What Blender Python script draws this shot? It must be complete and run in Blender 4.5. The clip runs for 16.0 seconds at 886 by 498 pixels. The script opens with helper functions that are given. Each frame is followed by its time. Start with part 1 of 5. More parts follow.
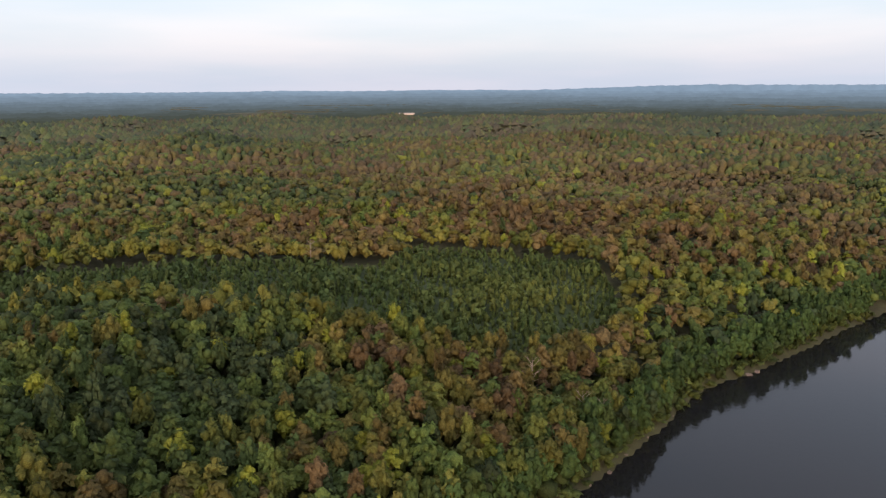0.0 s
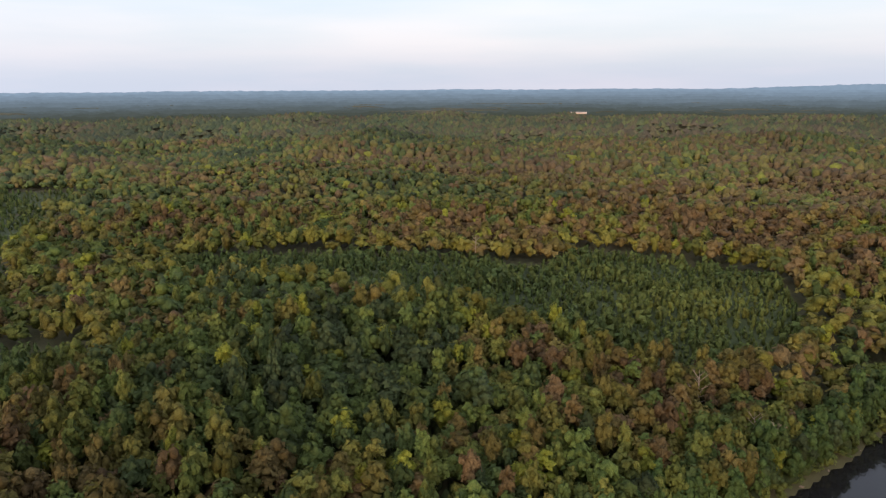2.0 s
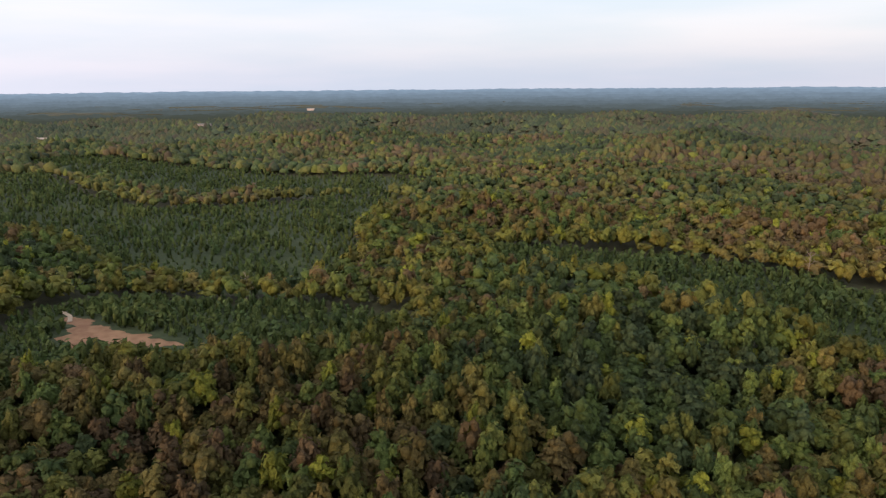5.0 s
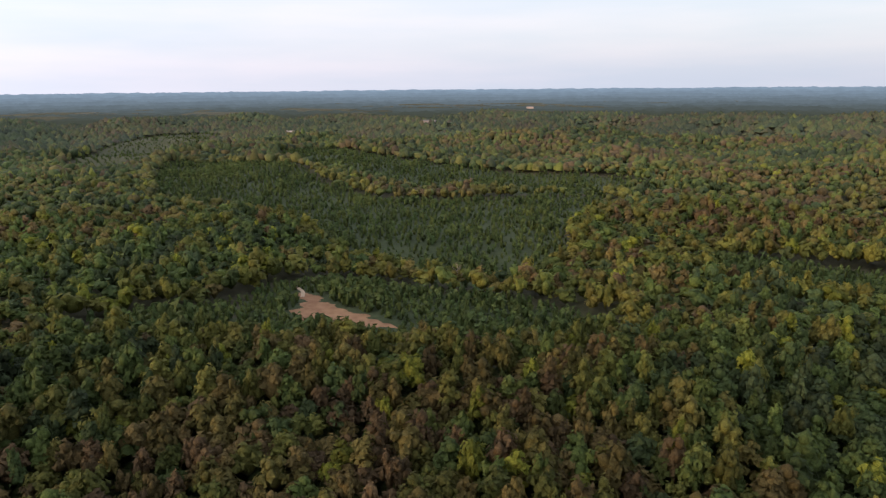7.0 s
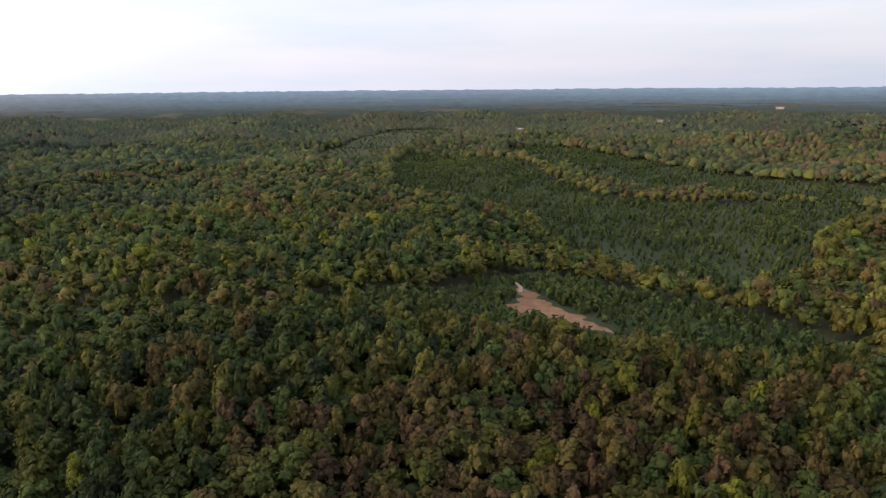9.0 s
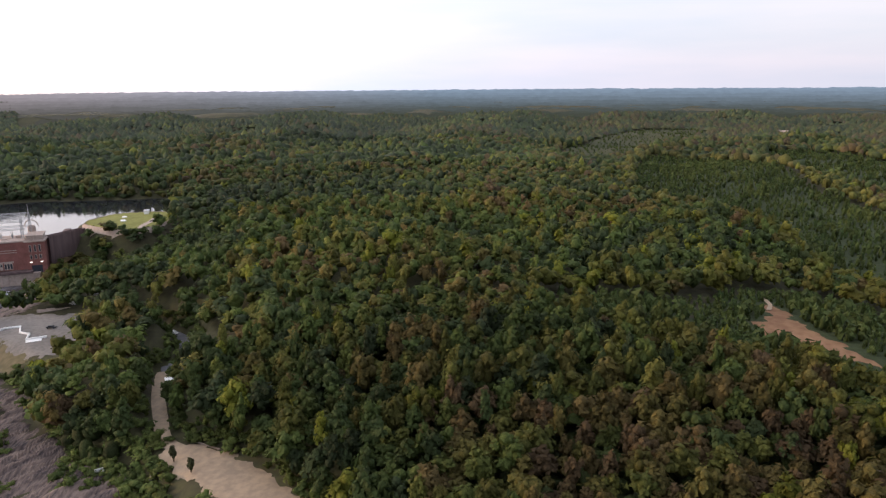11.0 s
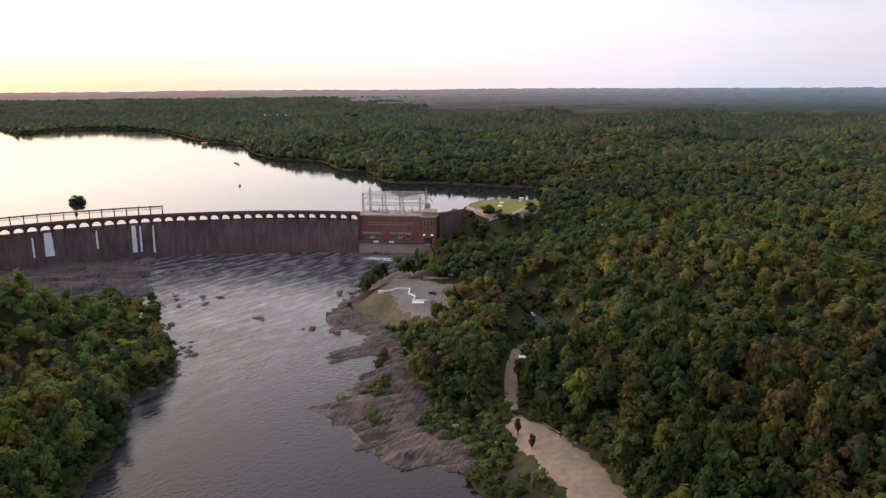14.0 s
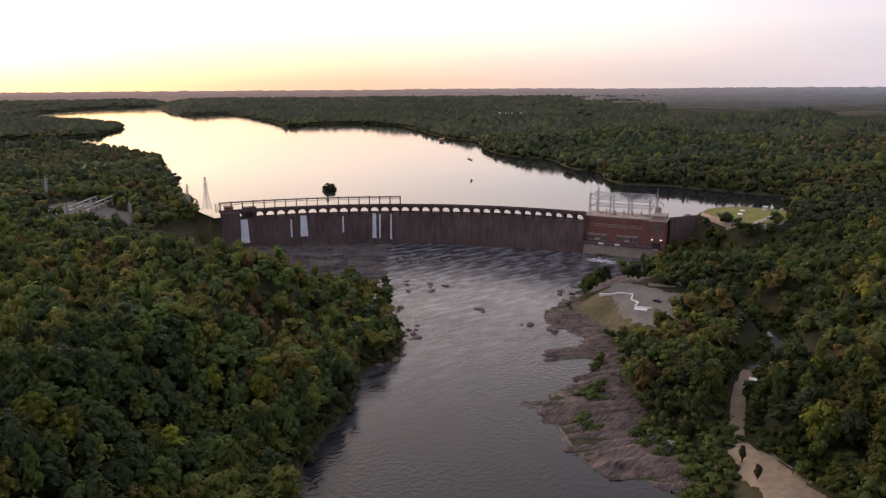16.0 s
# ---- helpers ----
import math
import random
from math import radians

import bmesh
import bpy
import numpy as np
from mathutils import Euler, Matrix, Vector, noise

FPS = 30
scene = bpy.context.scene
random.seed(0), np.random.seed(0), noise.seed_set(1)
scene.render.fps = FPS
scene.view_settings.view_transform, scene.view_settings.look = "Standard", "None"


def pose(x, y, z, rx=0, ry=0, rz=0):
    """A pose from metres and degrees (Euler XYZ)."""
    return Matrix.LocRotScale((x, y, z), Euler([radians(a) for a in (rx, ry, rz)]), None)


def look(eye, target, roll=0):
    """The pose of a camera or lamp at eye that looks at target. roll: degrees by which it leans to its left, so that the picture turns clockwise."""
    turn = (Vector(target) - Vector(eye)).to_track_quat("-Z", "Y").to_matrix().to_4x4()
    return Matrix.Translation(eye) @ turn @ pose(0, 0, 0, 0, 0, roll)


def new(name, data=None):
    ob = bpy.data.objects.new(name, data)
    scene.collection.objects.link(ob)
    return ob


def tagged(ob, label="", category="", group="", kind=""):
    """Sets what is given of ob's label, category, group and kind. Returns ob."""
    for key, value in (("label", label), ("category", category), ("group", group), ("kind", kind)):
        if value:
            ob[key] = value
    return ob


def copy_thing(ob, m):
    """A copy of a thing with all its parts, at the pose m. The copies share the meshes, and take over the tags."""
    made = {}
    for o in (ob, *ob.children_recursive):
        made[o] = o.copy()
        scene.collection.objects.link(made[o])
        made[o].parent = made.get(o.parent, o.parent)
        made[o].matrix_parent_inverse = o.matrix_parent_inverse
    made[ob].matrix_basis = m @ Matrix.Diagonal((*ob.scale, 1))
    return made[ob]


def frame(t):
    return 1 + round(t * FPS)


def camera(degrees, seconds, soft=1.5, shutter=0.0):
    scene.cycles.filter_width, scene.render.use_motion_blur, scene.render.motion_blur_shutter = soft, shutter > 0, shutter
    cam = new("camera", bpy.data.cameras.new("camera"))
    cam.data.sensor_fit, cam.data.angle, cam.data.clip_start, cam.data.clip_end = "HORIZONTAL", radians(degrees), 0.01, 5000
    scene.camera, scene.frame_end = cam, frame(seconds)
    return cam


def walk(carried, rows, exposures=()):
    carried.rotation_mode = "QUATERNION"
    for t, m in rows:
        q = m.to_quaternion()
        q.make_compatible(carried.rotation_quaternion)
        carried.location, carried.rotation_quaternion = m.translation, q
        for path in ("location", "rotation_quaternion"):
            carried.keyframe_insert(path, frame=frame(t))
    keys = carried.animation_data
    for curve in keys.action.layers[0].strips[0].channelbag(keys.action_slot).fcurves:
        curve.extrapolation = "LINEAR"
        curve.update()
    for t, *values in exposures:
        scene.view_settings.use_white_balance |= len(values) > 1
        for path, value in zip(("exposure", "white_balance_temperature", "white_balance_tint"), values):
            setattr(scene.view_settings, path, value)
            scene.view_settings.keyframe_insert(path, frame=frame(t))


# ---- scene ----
# camera: hovers over the river and turns to its left
H = 120.0
TURNS = [(0.0, 76.97, 0.33, 0.00), (0.5, 76.95, 0.31, 3.12), (1.0, 76.94, 0.29, 6.16), (1.5, 76.93, 0.30, 9.48), (2.0, 76.93, 0.32, 13.52), (2.5, 76.93, 0.34, 17.73),
         (3.0, 76.93, 0.36, 21.95), (3.5, 76.92, 0.39, 26.17), (4.0, 76.91, 0.43, 30.39), (6.5, 76.91, 0.48, 51.70), (7.0, 76.92, 0.52, 56.08), (7.5, 76.94, 0.55, 60.52),
         (8.0, 76.95, 0.56, 65.07), (8.5, 76.95, 0.54, 69.64), (9.0, 76.94, 0.49, 74.18), (11.5, 76.92, 0.42, 98.33), (12.0, 76.90, 0.37, 103.19), (12.5, 76.89, 0.35, 108.01),
         (13.0, 76.88, 0.35, 112.87), (13.5, 76.88, 0.34, 117.81), (14.0, 76.88, 0.34, 122.72), (14.5, 76.88, 0.34, 127.62), (15.0, 76.88, 0.34, 132.18), (15.5, 76.88, 0.35, 136.63),
         (16.0, 76.88, 0.37, 141.06)]
PATH = [(t, pose(0, 0, H, a, b, c)) for t, a, b, c in TURNS]
cam = camera(63.9, 16.0, soft=1.3)
walk(cam, PATH, [(0.0, 0.08, 6250, 11), (7.0, 0.04, 6250, 11), (9.0, 0.0, 6280, 12), (12.5, 0.0, 6350, 15), (14.0, -0.3, 6450, 17), (16.0, -0.65, 6600, 20)])

# world: evening sky, low sun behind thin cloud
SUN_YAW, SUN_UP = 178.0, 7.0
world = bpy.data.worlds.new("evening_sky")
scene.world = world
world.use_nodes = True
wn, wl = world.node_tree.nodes, world.node_tree.links
wn.clear()
sky = wn.new("ShaderNodeTexSky")
sky.sky_type, sky.sun_disc = "NISHITA", False
sky.sun_elevation, sky.sun_rotation = radians(SUN_UP), radians(-SUN_YAW)
sky.air_density, sky.dust_density, sky.ozone_density = 1.0, 2.5, 1.0
sky_bg = wn.new("ShaderNodeBackground")
sky_bg.inputs[1].default_value = 0.07
wl.new(sky.outputs[0], sky_bg.inputs[0])
# thin high cloud, brighter and warmer towards the sun
_a, _e = radians(SUN_YAW), radians(SUN_UP)
TO_SUN = (-math.sin(_a) * math.cos(_e), math.cos(_a) * math.cos(_e), math.sin(_e))
coord, wmap = wn.new("ShaderNodeTexCoord"), wn.new("ShaderNodeMapping")
wmap.inputs["Scale"].default_value = (1.2, 1.2, 9.0)
cloud = wn.new("ShaderNodeTexNoise")
cloud.inputs["Scale"].default_value, cloud.inputs["Detail"].default_value = 1.6, 5.0
ramp = wn.new("ShaderNodeValToRGB")
ramp.color_ramp.elements[0].position, ramp.color_ramp.elements[0].color = 0.40, (0.60, 0.64, 0.74, 1)
ramp.color_ramp.elements[1].position, ramp.color_ramp.elements[1].color = 0.70, (0.75, 0.71, 0.78, 1)
dot, lift, curve, power = wn.new("ShaderNodeVectorMath"), wn.new("ShaderNodeMapRange"), wn.new("ShaderNodeValToRGB"), wn.new("ShaderNodeMath")
dot.operation = "DOT_PRODUCT"
dot.inputs[1].default_value = TO_SUN
lift.inputs["From Min"].default_value, lift.inputs["From Max"].default_value = -1.0, 1.0
curve.color_ramp.interpolation = "B_SPLINE"
curve.color_ramp.elements[0].color, curve.color_ramp.elements[1].color = (0.23, 0.23, 0.23, 1), (1, 1, 1, 1)
for spot, value in ((0.35, 0.28), (0.6, 0.31), (0.8, 0.58)):
    curve.color_ramp.elements.new(spot).color = (value, value, value, 1)
power.operation, power.inputs[1].default_value = "MULTIPLY", 4.1
glow, warmth = wn.new("ShaderNodeMix"), wn.new("ShaderNodeMapRange")
glow.data_type, glow.blend_type = "RGBA", "MULTIPLY"
glow.inputs["B"].default_value = (1.0, 0.83, 0.60, 1)
warmth.inputs["From Min"].default_value, warmth.inputs["From Max"].default_value = 0.3, 1.0
low, band, near_sun, veil = wn.new("ShaderNodeSeparateXYZ"), wn.new("ShaderNodeMapRange"), wn.new("ShaderNodeMapRange"), wn.new("ShaderNodeMath")
dusk = wn.new("ShaderNodeMix")
dusk.data_type, dusk.blend_type = "RGBA", "MULTIPLY"
dusk.inputs["B"].default_value = (0.58, 0.475, 0.39, 1)
band.inputs["From Min"].default_value, band.inputs["From Max"].default_value, band.inputs["To Min"].default_value, band.inputs["To Max"].default_value = 0.0, 0.12, 1.0, 0.0
near_sun.inputs["From Min"].default_value, near_sun.inputs["From Max"].default_value = 0.2, 0.85
veil.operation = "MULTIPLY"
cloud_bg, add = wn.new("ShaderNodeBackground"), wn.new("ShaderNodeAddShader")
out = wn.new("ShaderNodeOutputWorld")
for a, b in ((coord.outputs["Generated"], wmap.inputs[0]), (wmap.outputs[0], cloud.inputs["Vector"]), (cloud.outputs["Fac"], ramp.inputs[0]),
             (coord.outputs["Generated"], dot.inputs[0]), (dot.outputs["Value"], lift.inputs[0]), (lift.outputs[0], curve.inputs[0]), (curve.outputs[0], power.inputs[0]), (power.outputs[0], cloud_bg.inputs[1]),
             (dot.outputs["Value"], warmth.inputs[0]), (warmth.outputs[0], glow.inputs["Factor"]), (ramp.outputs[0], glow.inputs["A"]), (glow.outputs["Result"], dusk.inputs["A"]), (coord.outputs["Generated"], low.inputs[0]), (low.outputs["Z"], band.inputs[0]), (dot.outputs["Value"], near_sun.inputs[0]),
             (band.outputs[0], veil.inputs[0]), (near_sun.outputs[0], veil.inputs[1]), (veil.outputs[0], dusk.inputs["Factor"]), (dusk.outputs["Result"], cloud_bg.inputs[0]), (sky_bg.outputs[0], add.inputs[0]), (cloud_bg.outputs[0], add.inputs[1]), (add.outputs[0], out.inputs[0])):
    wl.new(a, b)
sun = new("sun", bpy.data.lights.new("sun", "SUN"))
sun.data.energy, sun.data.angle, sun.data.color = 2.3, radians(2.0), (1.0, 0.66, 0.40)
sun.matrix_world = look((0, 0, 300), (-TO_SUN[0], -TO_SUN[1], 300 - TO_SUN[2]))

# ---- materials ----
def material(name, color, rough=0.9, metal=0.0, spread=0.25, scale=1.0, bump=0.0, bump_scale=None, color2=None, big=0.0, coord="Object", spec=0.3, strata=None, streaks=False):
    """A procedural surface: colour varied at two scales, and a fine relief."""
    m = bpy.data.materials.new(name)
    m.use_nodes = True
    n, l = m.node_tree.nodes, m.node_tree.links
    b = n["Principled BSDF"]
    b.inputs["Roughness"].default_value, b.inputs["Metallic"].default_value = rough, metal
    b.inputs["Specular IOR Level"].default_value = spec
    tc = n.new("ShaderNodeTexCoord")
    fine, broad = n.new("ShaderNodeTexNoise"), n.new("ShaderNodeTexNoise")
    fine.inputs["Scale"].default_value, fine.inputs["Detail"].default_value = scale, 6.0
    broad.inputs["Scale"].default_value, broad.inputs["Detail"].default_value = big or scale * 0.13, 3.0
    both = n.new("ShaderNodeMath")
    both.operation = "MULTIPLY_ADD"
    both.inputs[1].default_value = 0.55
    half = n.new("ShaderNodeMath")
    half.operation = "MULTIPLY"
    half.inputs[1].default_value = 0.45
    ramp = n.new("ShaderNodeValToRGB")
    dark = tuple(c * (1 - spread) for c in color) if color2 is None else color
    light = tuple(min(1, c * (1 + spread)) for c in color) if color2 is None else color2
    ramp.color_ramp.elements[0].position, ramp.color_ramp.elements[0].color = 0.36, (*dark, 1)
    ramp.color_ramp.elements[1].position, ramp.color_ramp.elements[1].color = 0.64, (*light, 1)
    if streaks:
        run = n.new("ShaderNodeMapping")
        run.inputs["Scale"].default_value = (1.0, 1.0, 0.07)
        l.new(tc.outputs[coord], run.inputs[0])
        l.new(run.outputs[0], fine.inputs["Vector"])
    elif strata is not None:
        # bedding: stretched along one compass line
        bed = n.new("ShaderNodeMapping")
        bed.inputs["Rotation"].default_value, bed.inputs["Scale"].default_value = (0, 0, -radians(strata)), (0.18, 1.6, 1.0)
        l.new(tc.outputs[coord], bed.inputs[0])
        l.new(bed.outputs[0], fine.inputs["Vector"])
    else:
        l.new(tc.outputs[coord], fine.inputs["Vector"])
    l.new(tc.outputs[coord], broad.inputs["Vector"])
    l.new(fine.outputs["Fac"], both.inputs[0])
    l.new(broad.outputs["Fac"], half.inputs[0])
    l.new(half.outputs[0], both.inputs[2])
    l.new(both.outputs[0], ramp.inputs[0])
    l.new(ramp.outputs[0], b.inputs["Base Color"])
    if bump:
        r = n.new("ShaderNodeBump")
        r.inputs["Distance"].default_value, r.inputs["Strength"].default_value = bump, 0.8
        if bump_scale:
            g = n.new("ShaderNodeTexNoise")
            g.inputs["Scale"].default_value, g.inputs["Detail"].default_value = bump_scale, 5.0
            l.new(tc.outputs[coord], g.inputs["Vector"])
            l.new(g.outputs["Fac"], r.inputs["Height"])
        else:
            l.new(fine.outputs["Fac"], r.inputs["Height"])
        l.new(r.outputs[0], b.inputs["Normal"])
    return m


def foliage(name, source):
    """Leaves: each tree's own tint, mottled by leaf clumps, with dark leaf gaps put into the colour and some light
    coming through.
    """
    m = bpy.data.materials.new(name)
    m.use_nodes = True
    n, l = m.node_tree.nodes, m.node_tree.links
    b = n["Principled BSDF"]
    b.inputs["Roughness"].default_value, b.inputs["Specular IOR Level"].default_value = 0.75, 0.15
    if source == "object":
        info = n.new("ShaderNodeObjectInfo")
        tint = info.outputs["Color"]
    else:
        info = n.new("ShaderNodeAttribute")
        info.attribute_name = "tint"
        tint = info.outputs["Color"]
    geo, tex = n.new("ShaderNodeNewGeometry"), n.new("ShaderNodeTexNoise")
    tex.inputs["Scale"].default_value, tex.inputs["Detail"].default_value = 1.5, 5.0
    l.new(geo.outputs["Position"], tex.inputs["Vector"])
    mr = n.new("ShaderNodeMapRange")
    mr.inputs["From Min"].default_value, mr.inputs["From Max"].default_value = 0.3, 0.7
    mr.inputs["To Min"].default_value, mr.inputs["To Max"].default_value = 0.72, 1.28
    l.new(tex.outputs["Fac"], mr.inputs[0])
    # fine noise puts the shade between leaves into the colour
    leaf_gaps, leafy, both = n.new("ShaderNodeTexNoise"), n.new("ShaderNodeMapRange"), n.new("ShaderNodeMath")
    leaf_gaps.inputs["Scale"].default_value, leaf_gaps.inputs["Detail"].default_value = 4.5, 3.0
    leafy.inputs["From Min"].default_value, leafy.inputs["From Max"].default_value = 0.35, 0.65
    leafy.inputs["To Min"].default_value, leafy.inputs["To Max"].default_value = 0.72, 1.28
    both.operation = "MULTIPLY"
    l.new(geo.outputs["Position"], leaf_gaps.inputs["Vector"])
    l.new(leaf_gaps.outputs["Fac"], leafy.inputs[0])
    l.new(leafy.outputs[0], both.inputs[0])
    l.new(mr.outputs[0], both.inputs[1])
    mul = n.new("ShaderNodeVectorMath")
    mul.operation = "SCALE"
    l.new(tint, mul.inputs[0])
    l.new(both.outputs[0], mul.inputs["Scale"])
    l.new(mul.outputs[0], b.inputs["Base Color"])
    bump = n.new("ShaderNodeBump")
    bump.inputs["Distance"].default_value, bump.inputs["Strength"].default_value = 0.4, 0.6
    fine = n.new("ShaderNodeTexNoise")
    fine.inputs["Scale"].default_value, fine.inputs["Detail"].default_value = 2.2, 4.0
    l.new(geo.outputs["Position"], fine.inputs["Vector"])
    l.new(fine.outputs["Fac"], bump.inputs["Height"])
    l.new(bump.outputs[0], b.inputs["Normal"])
    # light that passes through the leaves
    thin, mix = n.new("ShaderNodeBsdfTranslucent"), n.new("ShaderNodeMixShader")
    mix.inputs[0].default_value = 0.3
    l.new(mul.outputs[0], thin.inputs[0])
    l.new(b.outputs[0], mix.inputs[1])
    l.new(thin.outputs[0], mix.inputs[2])
    l.new(mix.outputs[0], n["Material Output"].inputs[0])
    return m


def water(name, deep, scale, strength, calm, rough, runs=False):
    """Still to rippled water: calm and rough name the y where it lies flat and where it runs."""
    m = bpy.data.materials.new(name)
    m.use_nodes = True
    n, l = m.node_tree.nodes, m.node_tree.links
    b = n["Principled BSDF"]
    b.inputs["Base Color"].default_value = (*deep, 1)
    b.inputs["Roughness"].default_value, b.inputs["IOR"].default_value = 0.06, 1.33
    tc = n.new("ShaderNodeTexCoord")
    t, patch = n.new("ShaderNodeTexNoise"), n.new("ShaderNodeTexNoise")
    t.inputs["Scale"].default_value, t.inputs["Detail"].default_value = scale, 3.0
    patch.inputs["Scale"].default_value, patch.inputs["Detail"].default_value = 0.012, 3.0
    mr = n.new("ShaderNodeMapRange")
    mr.inputs["From Min"].default_value, mr.inputs["From Max"].default_value = 0.4, 0.65
    mr.inputs["To Min"].default_value, mr.inputs["To Max"].default_value = 0.35 * strength, strength
    bump = n.new("ShaderNodeBump")
    bump.inputs["Distance"].default_value = 0.6
    for x in (t, patch):
        l.new(tc.outputs["Object"], x.inputs["Vector"])
    l.new(patch.outputs["Fac"], mr.inputs[0])
    sep, run, mul = n.new("ShaderNodeSeparateXYZ"), n.new("ShaderNodeMapRange"), n.new("ShaderNodeMath")
    mul.operation = "MULTIPLY"
    run.inputs["From Min"].default_value, run.inputs["From Max"].default_value = calm, rough
    run.inputs["To Min"].default_value, run.inputs["To Max"].default_value = 0.12, 1.0
    l.new(tc.outputs["Object"], sep.inputs[0])
    l.new(sep.outputs["Y"], run.inputs[0])
    # base colour lightens towards running water, painting in reflected sky brightness
    run_tone = n.new("ShaderNodeMix")
    run_tone.data_type = "RGBA"
    run_tone.inputs["A"].default_value, run_tone.inputs["B"].default_value = (0.008, 0.008, 0.008, 1), (*deep, 1)
    l.new(run.outputs[0], run_tone.inputs["Factor"])
    # aerated streaks where it runs; their paleness also paints in the sky's sheen
    flow, streak, thin, white, foam = n.new("ShaderNodeMapping"), n.new("ShaderNodeTexNoise"), n.new("ShaderNodeMapRange"), n.new("ShaderNodeMath"), n.new("ShaderNodeMix")
    flow.inputs["Rotation"].default_value, flow.inputs["Scale"].default_value = (0, 0, radians(25)), (0.07, 0.2, 1)
    streak.inputs["Scale"].default_value, streak.inputs["Detail"].default_value = 1.0, 6.0
    thin.inputs["From Min"].default_value, thin.inputs["From Max"].default_value = 0.40, 0.86
    white.operation = "MULTIPLY"
    foam.data_type = "RGBA"
    foam.inputs["B"].default_value = (0.34, 0.34, 0.375, 1)
    fast = n.new("ShaderNodeMapRange")
    fast.inputs["From Min"].default_value, fast.inputs["From Max"].default_value = 0.55 * rough, rough
    l.new(sep.outputs["Y"], fast.inputs[0])
    l.new(tc.outputs["Object"], flow.inputs[0])
    l.new(flow.outputs[0], streak.inputs["Vector"])
    l.new(streak.outputs["Fac"], thin.inputs[0])
    l.new(thin.outputs[0], white.inputs[0])
    l.new(fast.outputs[0], white.inputs[1])
    l.new(white.outputs[0], foam.inputs["Factor"])
    l.new(run_tone.outputs["Result"], foam.inputs["A"])
    l.new(foam.outputs["Result"] if runs else run_tone.outputs["Result"], b.inputs["Base Color"])
    l.new(mr.outputs[0], mul.inputs[0])
    l.new(run.outputs[0], mul.inputs[1])
    l.new(mul.outputs[0], bump.inputs["Strength"])
    l.new(t.outputs["Fac"], bump.inputs["Height"])
    l.new(bump.outputs[0], b.inputs["Normal"])
    return m


LEAF = foliage("leaves", "attribute")
LEAF_NEAR = foliage("leaves_of_single_trees", "object")
BARK = material("bark", (0.10, 0.075, 0.055), 0.95, spread=0.4, scale=3.0, bump=0.05)
DEADWOOD = material("dead_wood", (0.20, 0.16, 0.135), 0.9, spread=0.3, scale=4.0)
FLOOR = material("forest_floor", (0.035, 0.032, 0.018), 1.0, color2=(0.06, 0.06, 0.025), scale=0.3, big=0.02, bump=0.4)
RIVER = water("river_water", (0.026, 0.027, 0.033), 0.55, 0.8, 0.0, -330.0, True)
LAKE = water("lake_water", (0.02, 0.022, 0.025), 0.30, 0.10, -3000.0, -300.0)
CONCRETE = material("dam_concrete", (0.075, 0.050, 0.050), 0.9, color2=(0.15, 0.106, 0.102), streaks=True, scale=0.5, big=0.06, bump=0.06)
PALE = material("pale_concrete", (0.36, 0.29, 0.25), 0.85, spread=0.25, scale=0.8, bump=0.03)
BRICK = material("red_brick", (0.20, 0.085, 0.072), 0.9, spread=0.3, scale=1.5, bump=0.03)
STEEL = material("galvanised_steel", (0.42, 0.42, 0.42), 0.5, 0.6, spread=0.2, scale=2.0)
ROCK = material("river_rock", (0.050, 0.041, 0.043), 0.85, color2=(0.25, 0.185, 0.15), scale=0.8, big=0.11, bump=0.6, strata=148)
WET_ROCK = material("wet_river_rock", (0.022, 0.020, 0.022), 0.55, color2=(0.13, 0.105, 0.10), scale=0.7, big=0.08, bump=0.5, strata=150)
SAND = material("packed_sand", (0.25, 0.195, 0.14), 0.95, color2=(0.40, 0.30, 0.20), scale=0.4, big=0.05, bump=0.05)
CLAY = material("bare_red_clay", (0.17, 0.088, 0.046), 1.0, color2=(0.26, 0.15, 0.08), scale=0.25, big=0.06, bump=0.1)
GRASS = material("mown_grass", (0.13, 0.14, 0.03), 1.0, color2=(0.22, 0.22, 0.06), scale=0.3, big=0.05, bump=0.05)
DRYGRASS = material("dry_grass", (0.075, 0.07, 0.035), 1.0, color2=(0.15, 0.12, 0.07), scale=0.35, big=0.06, bump=0.1)
GRAVEL = material("grey_gravel", (0.13, 0.12, 0.11), 1.0, color2=(0.22, 0.20, 0.18), scale=0.5, big=0.05, bump=0.05)
ASPHALT = material("worn_asphalt", (0.10, 0.10, 0.107), 0.9, color2=(0.16, 0.16, 0.165), scale=0.5, big=0.08)
WHITE = material("white_paint", (0.75, 0.75, 0.73), 0.6, spread=0.08, scale=1.0)
FOAM = material("white_water", (0.62, 0.66, 0.72), 0.5, color2=(0.85, 0.87, 0.9), scale=0.9, bump=0.2)
GLASS = material("dark_glass", (0.03, 0.035, 0.045), 0.1, spread=0.2, scale=1.0, spec=0.5)

# ---- plan: shores, fields and roads ----
def smooth(points, steps=6, closed=True):
    """A rounded line through the plan's corners."""
    p = np.array(points, float)
    k = len(p)
    res = []
    for i in range(k if closed else k - 1):
        if closed:
            a, b, c, d = p[(i - 1) % k], p[i], p[(i + 1) % k], p[(i + 2) % k]
        else:
            a, b, c, d = p[max(i - 1, 0)], p[i], p[i + 1], p[min(i + 2, k - 1)]
        for u in np.arange(steps) / steps:
            res.append(0.5 * (2 * b + (c - a) * u + (2 * a - 5 * b + 4 * c - d) * u * u + (3 * b - a - 3 * c + d) * u ** 3))
    if not closed:
        res.append(p[-1])
    return np.array(res)


